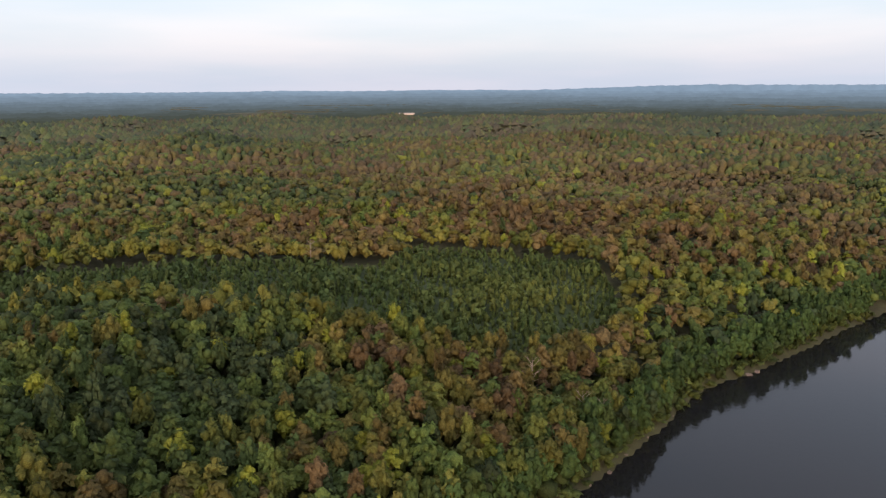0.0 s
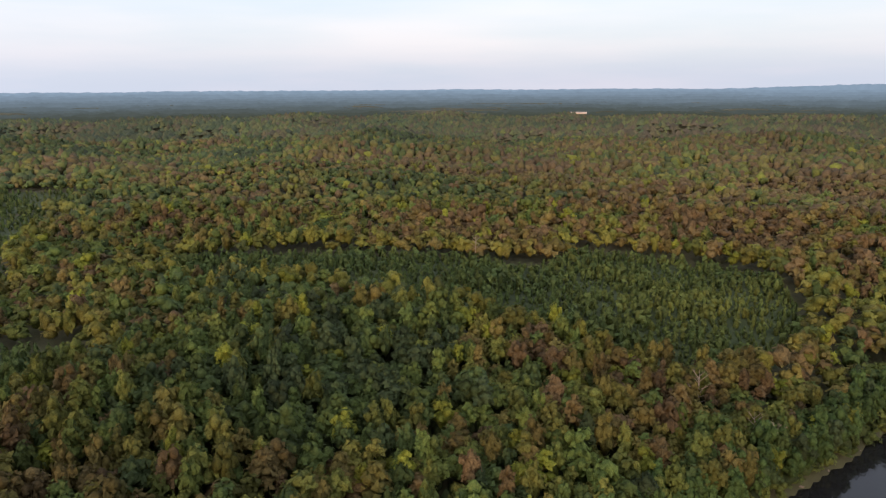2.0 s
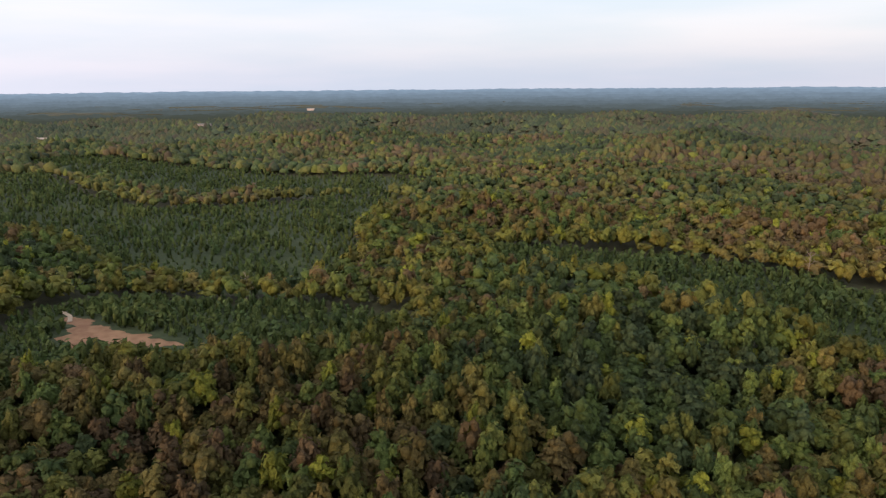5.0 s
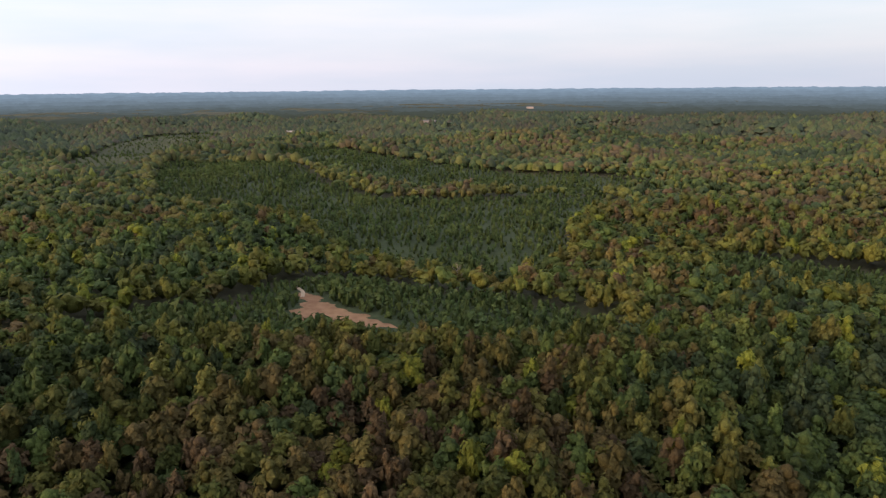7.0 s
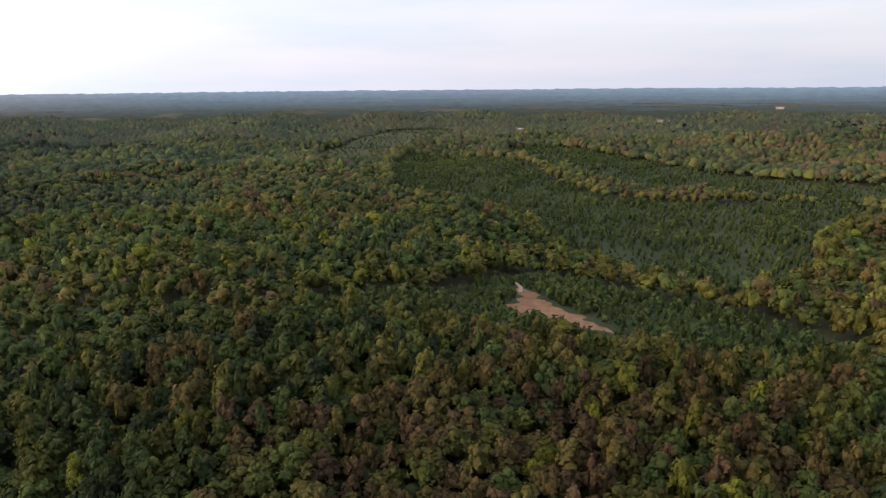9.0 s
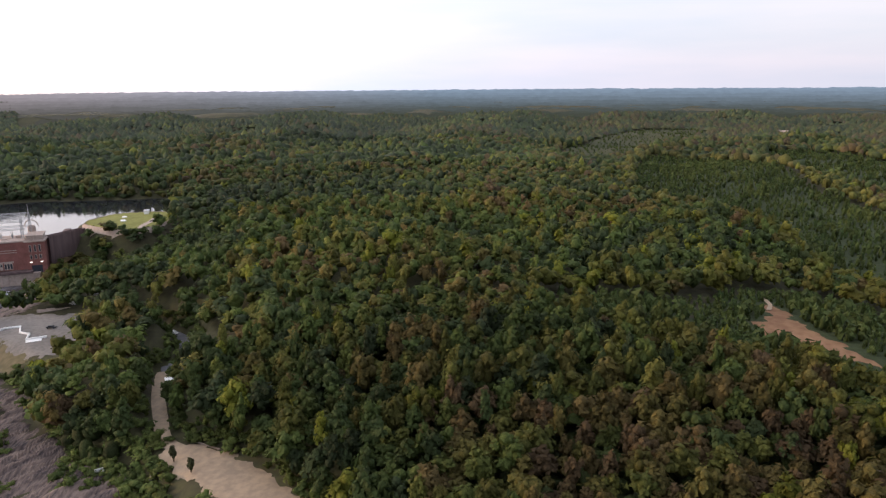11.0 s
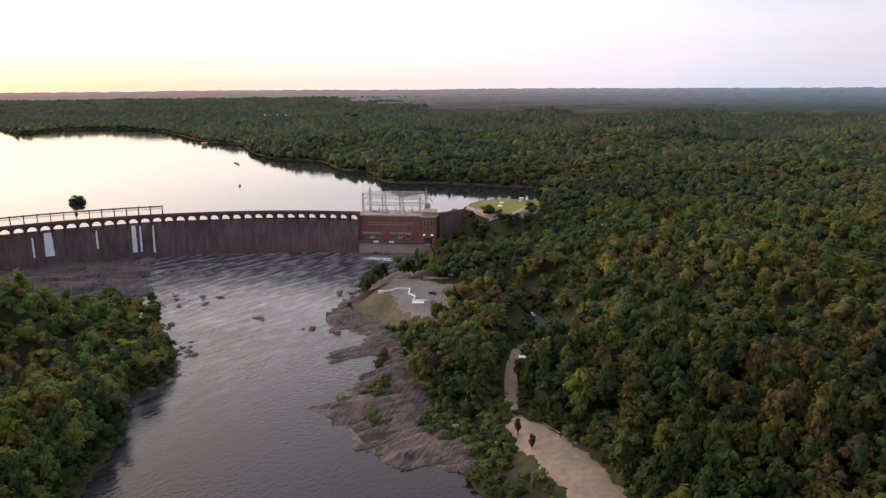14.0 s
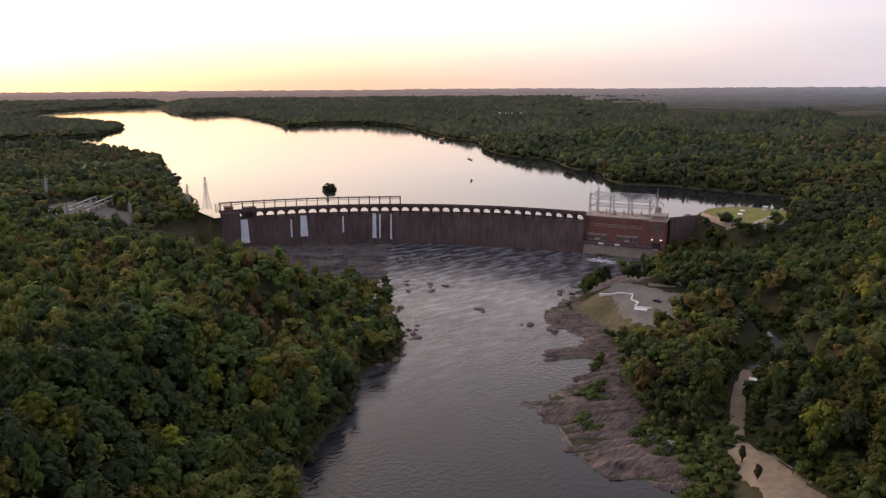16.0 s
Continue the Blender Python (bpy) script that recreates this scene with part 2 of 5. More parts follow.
def line_distance(x, y, line, closed=True):
    best = np.full(x.shape, 1e9)
    k = len(line)
    for i in range(k if closed else k - 1):
        a, b = line[i], line[(i + 1) % k]
        d = b - a
        u = np.clip(((x - a[0]) * d[0] + (y - a[1]) * d[1]) / max(d @ d, 1e-9), 0, 1)
        best = np.minimum(best, (x - a[0] - u * d[0]) ** 2 + (y - a[1] - u * d[1]) ** 2)
    return np.sqrt(best)


def inside(x, y, poly):
    res = np.zeros(x.shape, bool)
    k = len(poly)
    for i in range(k):
        (ax, ay), (bx, by) = poly[i], poly[(i + 1) % k]
        if ay != by:
            res ^= ((ay > y) != (by > y)) & (x < (bx - ax) * (y - ay) / (by - ay) + ax)
    return res


def signed(x, y, poly):
    """Metres outside an outline; negative inside."""
    d = line_distance(x, y, poly)
    return np.where(inside(x, y, poly), -d, d)


def waves(x, y, seed, size):
    """Smooth uneven field, about -1 to 1, with features of that size."""
    r = np.random.RandomState(seed)
    res = np.zeros(np.shape(x))
    for i in range(10):
        a, s = r.uniform(0, 2 * math.pi), size * r.uniform(0.6, 1.8)
        res = res + np.sin((x * math.cos(a) + y * math.sin(a)) * 2 * math.pi / s + r.uniform(0, 6.3))
    return res / 3.2


RIVER_BANK = [(-418, -285), (-392, -272), (-358, -267), (-315, -258), (-274, -251), (-262, -238), (-257, -214), (-247, -192), (-222, -178), (-201, -177),
              (-186, -171), (-178, -156), (-167, -132), (-173, -106), (-150, -72), (-112, -15), (-66, 66), (-6, 148), (36, 189), (69, 224),
              (103, 265), (134, 285), (173, 315), (238, 365), (420, 490), (900, 780)]
FAR_BANK = [(1000, 640), (400, 300), (190, 140), (90, 60), (12, -43), (-52, -123), (-89, -183), (-104, -199), (-131, -220), (-147, -241),
            (-168, -248), (-182, -258), (-203, -298), (-215, -317), (-206, -340), (-188, -364), (-162, -392), (-152, -430), (-168, -490)]
DAM_FOOT = [(-200, -496), (-226, -485), (-255, -472), (-282, -455), (-308, -434), (-329, -412), (-350, -386), (-371, -354), (-388, -324)]
RIVER_EDGE = smooth(RIVER_BANK + FAR_BANK + DAM_FOOT, 4)
LAKE_RIGHT = [(-396, -330), (-432, -284), (-468, -276), (-494, -272), (-508, -246), (-550, -252), (-608, -282), (-600, -318), (-587, -389), (-568, -427), (-584, -457),
              (-626, -502), (-630, -546), (-671, -604), (-687, -644), (-679, -698), (-719, -787), (-807, -907), (-824, -995), (-842, -1057), (-915, -1217), (-981, -1382),
              (-972, -1529), (-879, -1590), (-784, -1554), (-861, -1806), (-935, -2118), (-975, -2388), (-871, -2376), (-851, -2535), (-1015, -3198), (-1149, -3572), (-1387, -3910)]
LAKE_LEFT = [(-1330, -3960), (-1130, -3580), (-740, -3370), (-440, -2850), (-330, -2600), (-420, -2300), (-470, -2050), (-492, -1850), (-406, -1630), (-336, -1535), (-150, -1570),
             (-90, -1470), (-165, -1290), (-235, -1140), (-275, -1010), (-288, -925), (-258, -820), (-240, -735), (-213, -640), (-199, -575), (-194, -518)]
DAM_HEAD = [(-200, -511), (-230, -499), (-260, -486), (-287, -469), (-317, -448), (-340, -423), (-364, -396), (-385, -363), (-397, -334)]
LAKE_EDGE = smooth(LAKE_RIGHT + LAKE_LEFT + DAM_HEAD, 4)
LAKE_Z = 23.4
# plantations of young pine
FIELD_EAST = smooth([(-235, 318), (-155, 347), (-85, 361), (-42, 362), (-20, 398), (-6, 408), (71, 390), (84, 322), (66, 284), (38, 256), (4, 250), (-34, 275), (-69, 273), (-132, 290), (-192, 283)], 3)
FIELD_NEAR = smooth([(-293, 30), (-291, 83), (-318, 120), (-304, 154), (-214, 208), (-168, 188), (-176, 147), (-215, 101), (-258, 34)], 3)
FIELD_WEST = smooth([(-600, 128), (-500, 180), (-388, 180), (-322, 182), (-270, 222), (-290, 282), (-340, 325), (-434, 460), (-544, 292), (-798, 308), (-949, 216)], 3)
STRIP_WEST = smooth([(-900, 342), (-650, 330), (-425, 474), (-462, 554), (-708, 488), (-994, 439)], 3)
FIELD_TAN = smooth([(-980, 84), (-942, 182), (-1371, 421), (-1390, 270)], 3)
FIELDS = [FIELD_EAST, FIELD_NEAR, FIELD_WEST, STRIP_WEST]
CLEARING = smooth([(-300, 119), (-289, 124), (-268, 124), (-250, 129), (-230, 132), (-236, 123), (-246, 112), (-258, 103), (-270, 103), (-279, 112), (-292, 116)], 3)
ROAD = smooth([(-140, -8), (-158, -38), (-178, -64), (-198, -92), (-206, -104), (-222, -113), (-242, -123), (-262, -130), (-284, -130), (-306, -143), (-318, -166), (-322, -196)], 5, closed=False)
SANDLOT = smooth([(-126, -14), (-150, -24), (-172, -49), (-190, -67), (-204, -90), (-199, -103), (-184, -87), (-162, -58)], 3)
LOT = smooth([(-318, -243), (-330, -230), (-324, -194), (-288, -182), (-274, -189), (-286, -214)], 3)
LAWN = smooth([(-312, -246), (-290, -214), (-276, -196), (-262, -214), (-272, -232), (-290, -244)], 3)
ROCK_RIGHT = smooth([(-322, -262), (-298, -257), (-268, -246), (-260, -234), (-256, -216), (-248, -202), (-232, -207), (-222, -202), (-232, -190), (-240, -181), (-220, -177), (-200, -177),
                     (-184, -174), (-179, -162), (-172, -152), (-166, -132), (-167, -118), (-174, -102), (-180, -98), (-192, -106), (-200, -125), (-212, -143), (-222, -160), (-248, -182), (-264, -200),
                     (-276, -216), (-290, -244)], 3)
ROCK_LEFT = smooth([(-186, -505), (-226, -487), (-268, -466), (-294, -438), (-280, -418), (-262, -392), (-248, -372), (-226, -362), (-200, -362), (-168, -384), (-150, -430)], 3)
PAD = smooth([(-458, -272), (-494, -270), (-506, -244), (-498, -230), (-470, -220), (-440, -228)], 3)


def hump(u):
    u = np.clip(u, 0, 1)
    return u * u * (3 - 2 * u)


def land(x, y):
    """Height of the ground."""
    x, y = np.asarray(x, float), np.asarray(y, float)
    dr, dl, r = signed(x, y, RIVER_EDGE), signed(x, y, LAKE_EDGE), np.hypot(x, y)
    base = 25 + 3.5 * waves(x, y, 3, 420) + 2 * waves(x, y, 5, 160)
    base = base + 9 * np.exp(-((x + 350) ** 2 + (y + 70) ** 2) / 150 ** 2)
    far = np.clip((r - 1500) / 3400, 0, 1)
    base = base + far ** 1.5 * 34 + np.clip((r - 1200) / 1500, 0, 1) * 7 * waves(x, y, 9, 1500)
    # wooded hills behind the lake and beyond the fields
    open_ = np.minimum.reduce([np.abs(signed(x, y, q)) * ~inside(x, y, q) for q in (FIELD_WEST, STRIP_WEST, FIELD_TAN, FIELD_EAST)])
    hills = np.clip((r - 560) / 300, 0, 1) * np.clip((open_ - 15) / 120, 0, 1) * np.clip(dl / 120, 0, 1)
    base = base + hills * (8.5 * waves(x, y, 13, 430) + 3.5 * waves(x, y, 15, 190) + 2)
    base = base + 8 * hump((dl - 12) / 110) * hump((480 - dl) / 250) * hump((-480 - x) / 60) * (y < -250)
    base = np.where(dl < 400, np.maximum(base, LAKE_Z + np.minimum(6, 1.0 + 0.08 * np.maximum(dl, 0))), base)
    bank = np.where(dr > 0, 1.0 + 9 * np.clip(dr / 35, 0, 1) + 34 * np.clip((dr - 25) / 190, 0, 1), np.maximum(dr * 0.25, -4))
    shore = np.where(dl > 0, LAKE_Z + 0.8 + 0.2 * dl, np.maximum(LAKE_Z + dl * 0.2, LAKE_Z - 5))
    z = np.minimum(base, bank)
    z = np.where(dl < 150, np.minimum(z, shore), z)
    z = np.where((dl < 0), np.maximum(LAKE_Z + dl * 0.2, LAKE_Z - 5), z)
    # the left abutment stands high beside the river
    z = np.where((dr > 0) & (x > -215) & (y < -150) & (y > -480), np.minimum(base + 4, 1.5 + 4 * np.clip(dr / 22, 0, 1) + 26 * hump((dr - 26) / 40)), z)
    z = np.where(dr > 0, z - 7 * np.exp(-((x + 395) ** 2 + (y + 225) ** 2) / 55 ** 2) * np.clip(dr / 30, 0, 1) * np.clip(dl / 40, 0, 1), z)
    for poly, level in ((LOT, 8.0), (SANDLOT, 7.0), (PAD, 29.5), (ROCK_RIGHT, 0.2)):
        d = signed(x, y, poly)
        z = np.where((d < 14) & (dl > -1) & (dr > 0), z + (level - z) * np.clip(1 - d / 14, 0, 1), z)
    d = line_distance(x, y, np.array(DAM_HEAD, float), False)
    z = np.where((d < 17) & (dl > 0) & (x < -185), np.minimum(z, -2), z)
    d = line_distance(x, y, ROAD, False)
    z = np.where((d < 12), z + (7.0 - z) * np.clip(1 - (d - 3) / 9, 0, 1), z)
    return z


def grid_mesh(name, xs, ys, zs, mat, kind="structure"):
    """A sheet from arrays of shape (rows, columns)."""
    a, b = xs.shape
    i = np.arange(a * b).reshape(a, b)
    f = np.stack([i[:-1, :-1], i[1:, :-1], i[1:, 1:], i[:-1, 1:]], -1).reshape(-1, 4)
    me = bpy.data.meshes.new(name)
    v = np.stack([xs, ys, zs], -1).reshape(-1, 3)
    me.from_pydata(v.tolist(), [], f.tolist())
    me.polygons.foreach_set("use_smooth", np.ones(len(f), bool))
    me.materials.append(mat)
    ob = new(name, me)
    ob["kind"] = kind
    return ob


# the ground is one sheet round the river bend, finer where the camera looks
turns = np.concatenate([np.arange(-40, 184, 0.5), np.arange(184, 320.1, 2.0)])
rings = np.concatenate([np.arange(0, 600, 6.0) + 4, np.geomspace(604, 5200, 90)])
_t, _r = np.meshgrid(np.radians(turns), rings)
_x, _y = -np.sin(_t) * _r, np.cos(_t) * _r
ground = grid_mesh("ground", _x, _y, land(_x, _y), FLOOR)
tagged(ground, "rolling forest floor of dark leaf litter", "ground")


def outline_sheet(name, poly, z, mat, label, category):
    bm = bmesh.new()
    bm.faces.new([bm.verts.new((x, y, z)) for x, y in poly])
    bmesh.ops.triangulate(bm, faces=bm.faces[:])
    bmesh.ops.recalc_face_normals(bm, faces=bm.faces[:])
    me = bpy.data.meshes.new(name)
    bm.to_mesh(me)
    me.materials.append(mat)
    return tagged(new(name, me), label, category, kind="structure")


def grown(poly, d):
    """The outline pushed outwards, so that the water runs in under its banks."""
    p, q = np.roll(poly, 1, 0), np.roll(poly, -1, 0)
    t = q - p
    n = np.stack([t[:, 1], -t[:, 0]], 1) / np.maximum(np.linalg.norm(t, axis=1), 1e-6)[:, None]
    if signed(*(poly[:1] + n[:1] * 0.5).T, poly)[0] < 0:
        n = -n
    return poly + n * d


outline_sheet("river_water", grown(RIVER_EDGE, 3.0), 0.0, RIVER, "dark calm river water mirroring the sky", "water")
outline_sheet("lake_water", LAKE_EDGE, LAKE_Z, LAKE, "pale still reservoir water mirroring the sunset", "water")


def draped(name, poly, mat, lift, step, label, category, rough=0.0):
    """A thin layer on the ground within an outline."""
    x0, y0 = poly.min(0)
    x1, y1 = poly.max(0)
    gx, gy = np.meshgrid(np.arange(x0, x1 + step, step), np.arange(y0, y1 + step, step))
    d = signed(gx, gy, poly) + 1.5 * waves(gx, gy, 12, 9.0)
    gz = land(gx, gy) + lift - np.clip(d, 0, 3) * 0.4 + (rough * waves(gx, gy, 14, 6.0) if rough else 0)
    keep = (d < 2.5)
    i = np.arange(gx.size).reshape(gx.shape)
    f = np.stack([i[:-1, :-1], i[:-1, 1:], i[1:, 1:], i[1:, :-1]], -1).reshape(-1, 4)
    f = f[keep.reshape(-1)[f].all(1)]
    me = bpy.data.meshes.new(name)
    used = np.unique(f)
    back = np.zeros(gx.size, int)
    back[used] = np.arange(len(used))
    v = np.stack([gx, gy, gz], -1).reshape(-1, 3)[used]
    me.from_pydata(v.tolist(), [], back[f].tolist())
    me.polygons.foreach_set("use_smooth", np.ones(len(f), bool))
    me.materials.append(mat)
    return tagged(new(name, me), label, category, kind="structure")

# ---- trees ----
def ico(level):
    bm = bmesh.new()
    bmesh.ops.create_icosphere(bm, subdivisions=level, radius=1.0)
    bm.verts.index_update()
    v = np.array([p.co[:] for p in bm.verts])
    f = np.array([[p.index for p in q.verts] for q in bm.faces])
    bm.free()
    return v, f


ICO1, ICO2 = ico(1), ico(2)


def crown(kind, lobes, leaves, level, rs, leaf=0.55):
    """A crown of flattened leaf clumps round a shaded core, with loose sprays, 1 wide and 1 high, from z = 0 up."""
    vs, fs, k = [], [], 0
    spots = []
    lean = rs.uniform(-0.05, 0.05, 2)
    sides = rs.uniform(0.8, 1.12, 7)
    for i in range(lobes):
        a = i * 2.4 + rs.uniform(-0.5, 0.5)
        if kind == "broad":
            u = (i - 0.5) / max(lobes - 1, 1)
            up = 1 - 1.35 * u
            ring = math.sqrt(max(0.0, 1 - up * up))
            far = 0.37 * rs.uniform(0.74, 1.12) * sides[int(a * 7 / 6.2832) % 7] if i else 0.0
            rad, z = ring * far, 0.47 + up * far * (1.1 if up > 0 else 0.8)
            w = (2.0 / (lobes + 3)) ** 0.5 * 0.46 * rs.uniform(0.7, 1.25)
            s = np.array([w, w, w * 0.66]) if i else np.array([0.30, 0.30, 0.34])
        elif kind == "pine":
            u = (i + 0.5) / lobes
            rad, z = (0.30 * (1 - u) ** 0.7 + 0.03) * rs.uniform(0.7, 1.15), 0.35 + 0.55 * u
            s = np.array([0.24 * (1.15 - 0.6 * u), 0.24 * (1.15 - 0.6 * u), 0.08])
        else:
            u = (i + 0.5) / lobes
            rad, z = 0.05, 0.12 + 0.75 * u
            s = np.array([0.36 * (1.05 - u), 0.36 * (1.05 - u), 0.30])
        c = np.array([math.cos(a) * rad + lean[0] * z, math.sin(a) * rad + lean[1] * z, z])
        v, f = (ICO2 if level == 2 else ICO1)
        w = v * (1 + rs.uniform(-0.22, 0.22, (len(v), 1))) * s + c
        vs.append(w)
        fs.append(f + k)
        k += len(w)
        spots.append((c, s))
    for i in range(leaves):
        c, s = spots[rs.randint(len(spots) > 3, len(spots))]
        d = rs.normal(size=3)
        d[2] = abs(d[2]) * 0.9 - 0.3
        d /= np.linalg.norm(d)
        p = c + d * s * rs.uniform(0.95, 1.4)
        # sprays lie level, tipped a little outwards
        n = d * 0.8 + np.array([0, 0, 0.9]) + rs.normal(size=3) * 0.3
        n /= np.linalg.norm(n)
        e1 = np.cross(n, rs.normal(size=3))
        e1 /= np.linalg.norm(e1) + 1e-9
        e2 = np.cross(n, e1)
        h = leaf * 0.13 * rs.uniform(0.7, 1.35)
        vs.append(np.array([p - e1 * h, p + e1 * h * 0.9 + e2 * h * 0.4, p + e2 * h * 1.4]))
        fs.append(np.array([[k, k + 1, k + 2]]))
        k += 3
    return np.concatenate(vs), np.concatenate(fs)


def dome(sides, rs):
    """A coarse treetop for far woods."""
    a = np.arange(sides) * 2 * math.pi / sides
    r = 0.5 * rs.uniform(0.8, 1.2, sides)
    v = np.concatenate([np.stack([np.cos(a) * r, np.sin(a) * r, rs.uniform(0.15, 0.4, sides)], 1), [[rs.uniform(-0.1, 0.1), rs.uniform(-0.1, 0.1), 1.0]]])
    f = np.array([[i, (i + 1) % sides, sides] for i in range(sides)])
    return v, f


def woods(name, xs, ys, zs, widths, heights, tints, shapes, label, category="trees"):
    """Many treetops joined into one mesh; shapes are picked in turn."""
    rs = np.random.RandomState(len(xs))
    V, F, C, k = [], [], [], 0
    pick = rs.randint(len(shapes), size=len(xs))
    for j, (sv, sf) in enumerate(shapes):
        m = np.where(pick == j)[0]
        if not len(m):
            continue
        a = rs.uniform(0, 2 * math.pi, len(m))
        w, h = widths[m][:, None], heights[m][:, None]
        x = (sv[None, :, 0] * np.cos(a)[:, None] - sv[None, :, 1] * np.sin(a)[:, None]) * w + xs[m][:, None]
        y = (sv[None, :, 0] * np.sin(a)[:, None] + sv[None, :, 1] * np.cos(a)[:, None]) * w + ys[m][:, None]
        z = sv[None, :, 2] * h + zs[m][:, None]
        V.append(np.stack([x, y, z], -1).reshape(-1, 3))
        F.append((sf[None] + (np.arange(len(m)) * len(sv))[:, None, None]).reshape(-1, 3) + k)
        C.append(np.repeat(tints[m], len(sv), 0))
        k += len(m) * len(sv)
    V, F, C = np.concatenate(V), np.concatenate(F), np.concatenate(C)
    me = bpy.data.meshes.new(name)
    me.vertices.add(len(V))
    me.vertices.foreach_set("co", V.astype(np.float32).ravel())
    me.loops.add(len(F) * 3)
    me.loops.foreach_set("vertex_index", F.astype(np.int32).ravel())
    me.polygons.add(len(F))
    me.polygons.foreach_set("loop_start", np.arange(0, len(F) * 3, 3, dtype=np.int32))
    me.update(calc_edges=True)
    att = me.attributes.new("tint", "FLOAT_COLOR", "POINT")
    att.data.foreach_set("color", np.concatenate([C, np.ones((len(C), 1))], 1).astype(np.float32).ravel())
    me.materials.append(LEAF)
    return tagged(new(name, me), label, category, kind="stuff")


def scatter(step, r0, r1, seed, a0=-38, a1=181):
    """Jittered spots between two rings."""
    rs = np.random.RandomState(seed)
    n = int(r1 / step) + 1
    gx, gy = np.meshgrid(np.arange(-n, n + 1) * step, np.arange(-n, n + 1) * step)
    gx, gy = gx.ravel(), gy.ravel()
    gx = gx + (np.round(gy / step) % 2) * step / 2
    x = gx + rs.uniform(-0.38, 0.38, gx.size) * step
    y = gy + rs.uniform(-0.38, 0.38, gx.size) * step
    r, a = np.hypot(x, y), np.degrees(np.arctan2(-x, y))
    a = np.where(a < a0, a + 360, a)
    m = (r >= r0) & (r < r1) & (a <= a1)
    return x[m], y[m]


def free(x, y, room=2.0):
    """Where tall forest stands."""
    m = (signed(x, y, RIVER_EDGE) > 1.5) & (signed(x, y, LAKE_EDGE) > 2.5)
    for poly in FIELDS + [CLEARING, FIELD_TAN]:
        m &= signed(x, y, poly) > room
    for poly in (SANDLOT, LOT, PAD, ROCK_LEFT, ROCK_RIGHT, LAWN, OPEN_SHORE, YARD, LOT_FRONT, ROAD_GAP, SLOPE):
        m &= signed(x, y, poly) > 1.0
    m &= line_distance(x, y, ROAD, False) > 5.5
    m &= (waves(x, y, 91, 75) < 1.7) | (np.hypot(x, y) < 380)
    m &= (signed(x, y, RIVER_EDGE) > 26) | (signed(x, y, LAKE_EDGE) > 28) | (x < -405)
    m &= (line_distance(x, y, DAM_LINE[:-3], False) > 14) & (line_distance(x, y, DAM_LINE[-4:], False) > 6)
    return m


OPEN_SHORE = smooth([(-206, -104), (-191, -72), (-173, -53), (-150, -28), (-122, -12), (-106, -44), (-150, -84), (-180, -116)], 3)
YARD = smooth([(-98, -600), (-120, -626), (-152, -588), (-144, -556), (-116, -570)], 3)
SLOPE = smooth([(-318, -267), (-360, -272), (-396, -280), (-412, -276), (-402, -258), (-372, -250), (-340, -244), (-320, -250)], 3)
ROAD_GAP = smooth([(-238, -116), (-262, -137), (-292, -142), (-272, -112), (-246, -100)], 3)
LOT_FRONT = smooth([(-290, -214), (-262, -196), (-252, -184), (-270, -176), (-296, -190)], 3)
DAM_LINE = np.array([(-165, -530)] + DAM_HEAD + [(-406, -304), (-424, -276), (-455, -268)], float)
GREENS = np.array([(0.044, 0.062, 0.026), (0.058, 0.085, 0.026), (0.080, 0.112, 0.027), (0.124, 0.126, 0.028), (0.132, 0.104, 0.033), (0.112, 0.076, 0.037)])


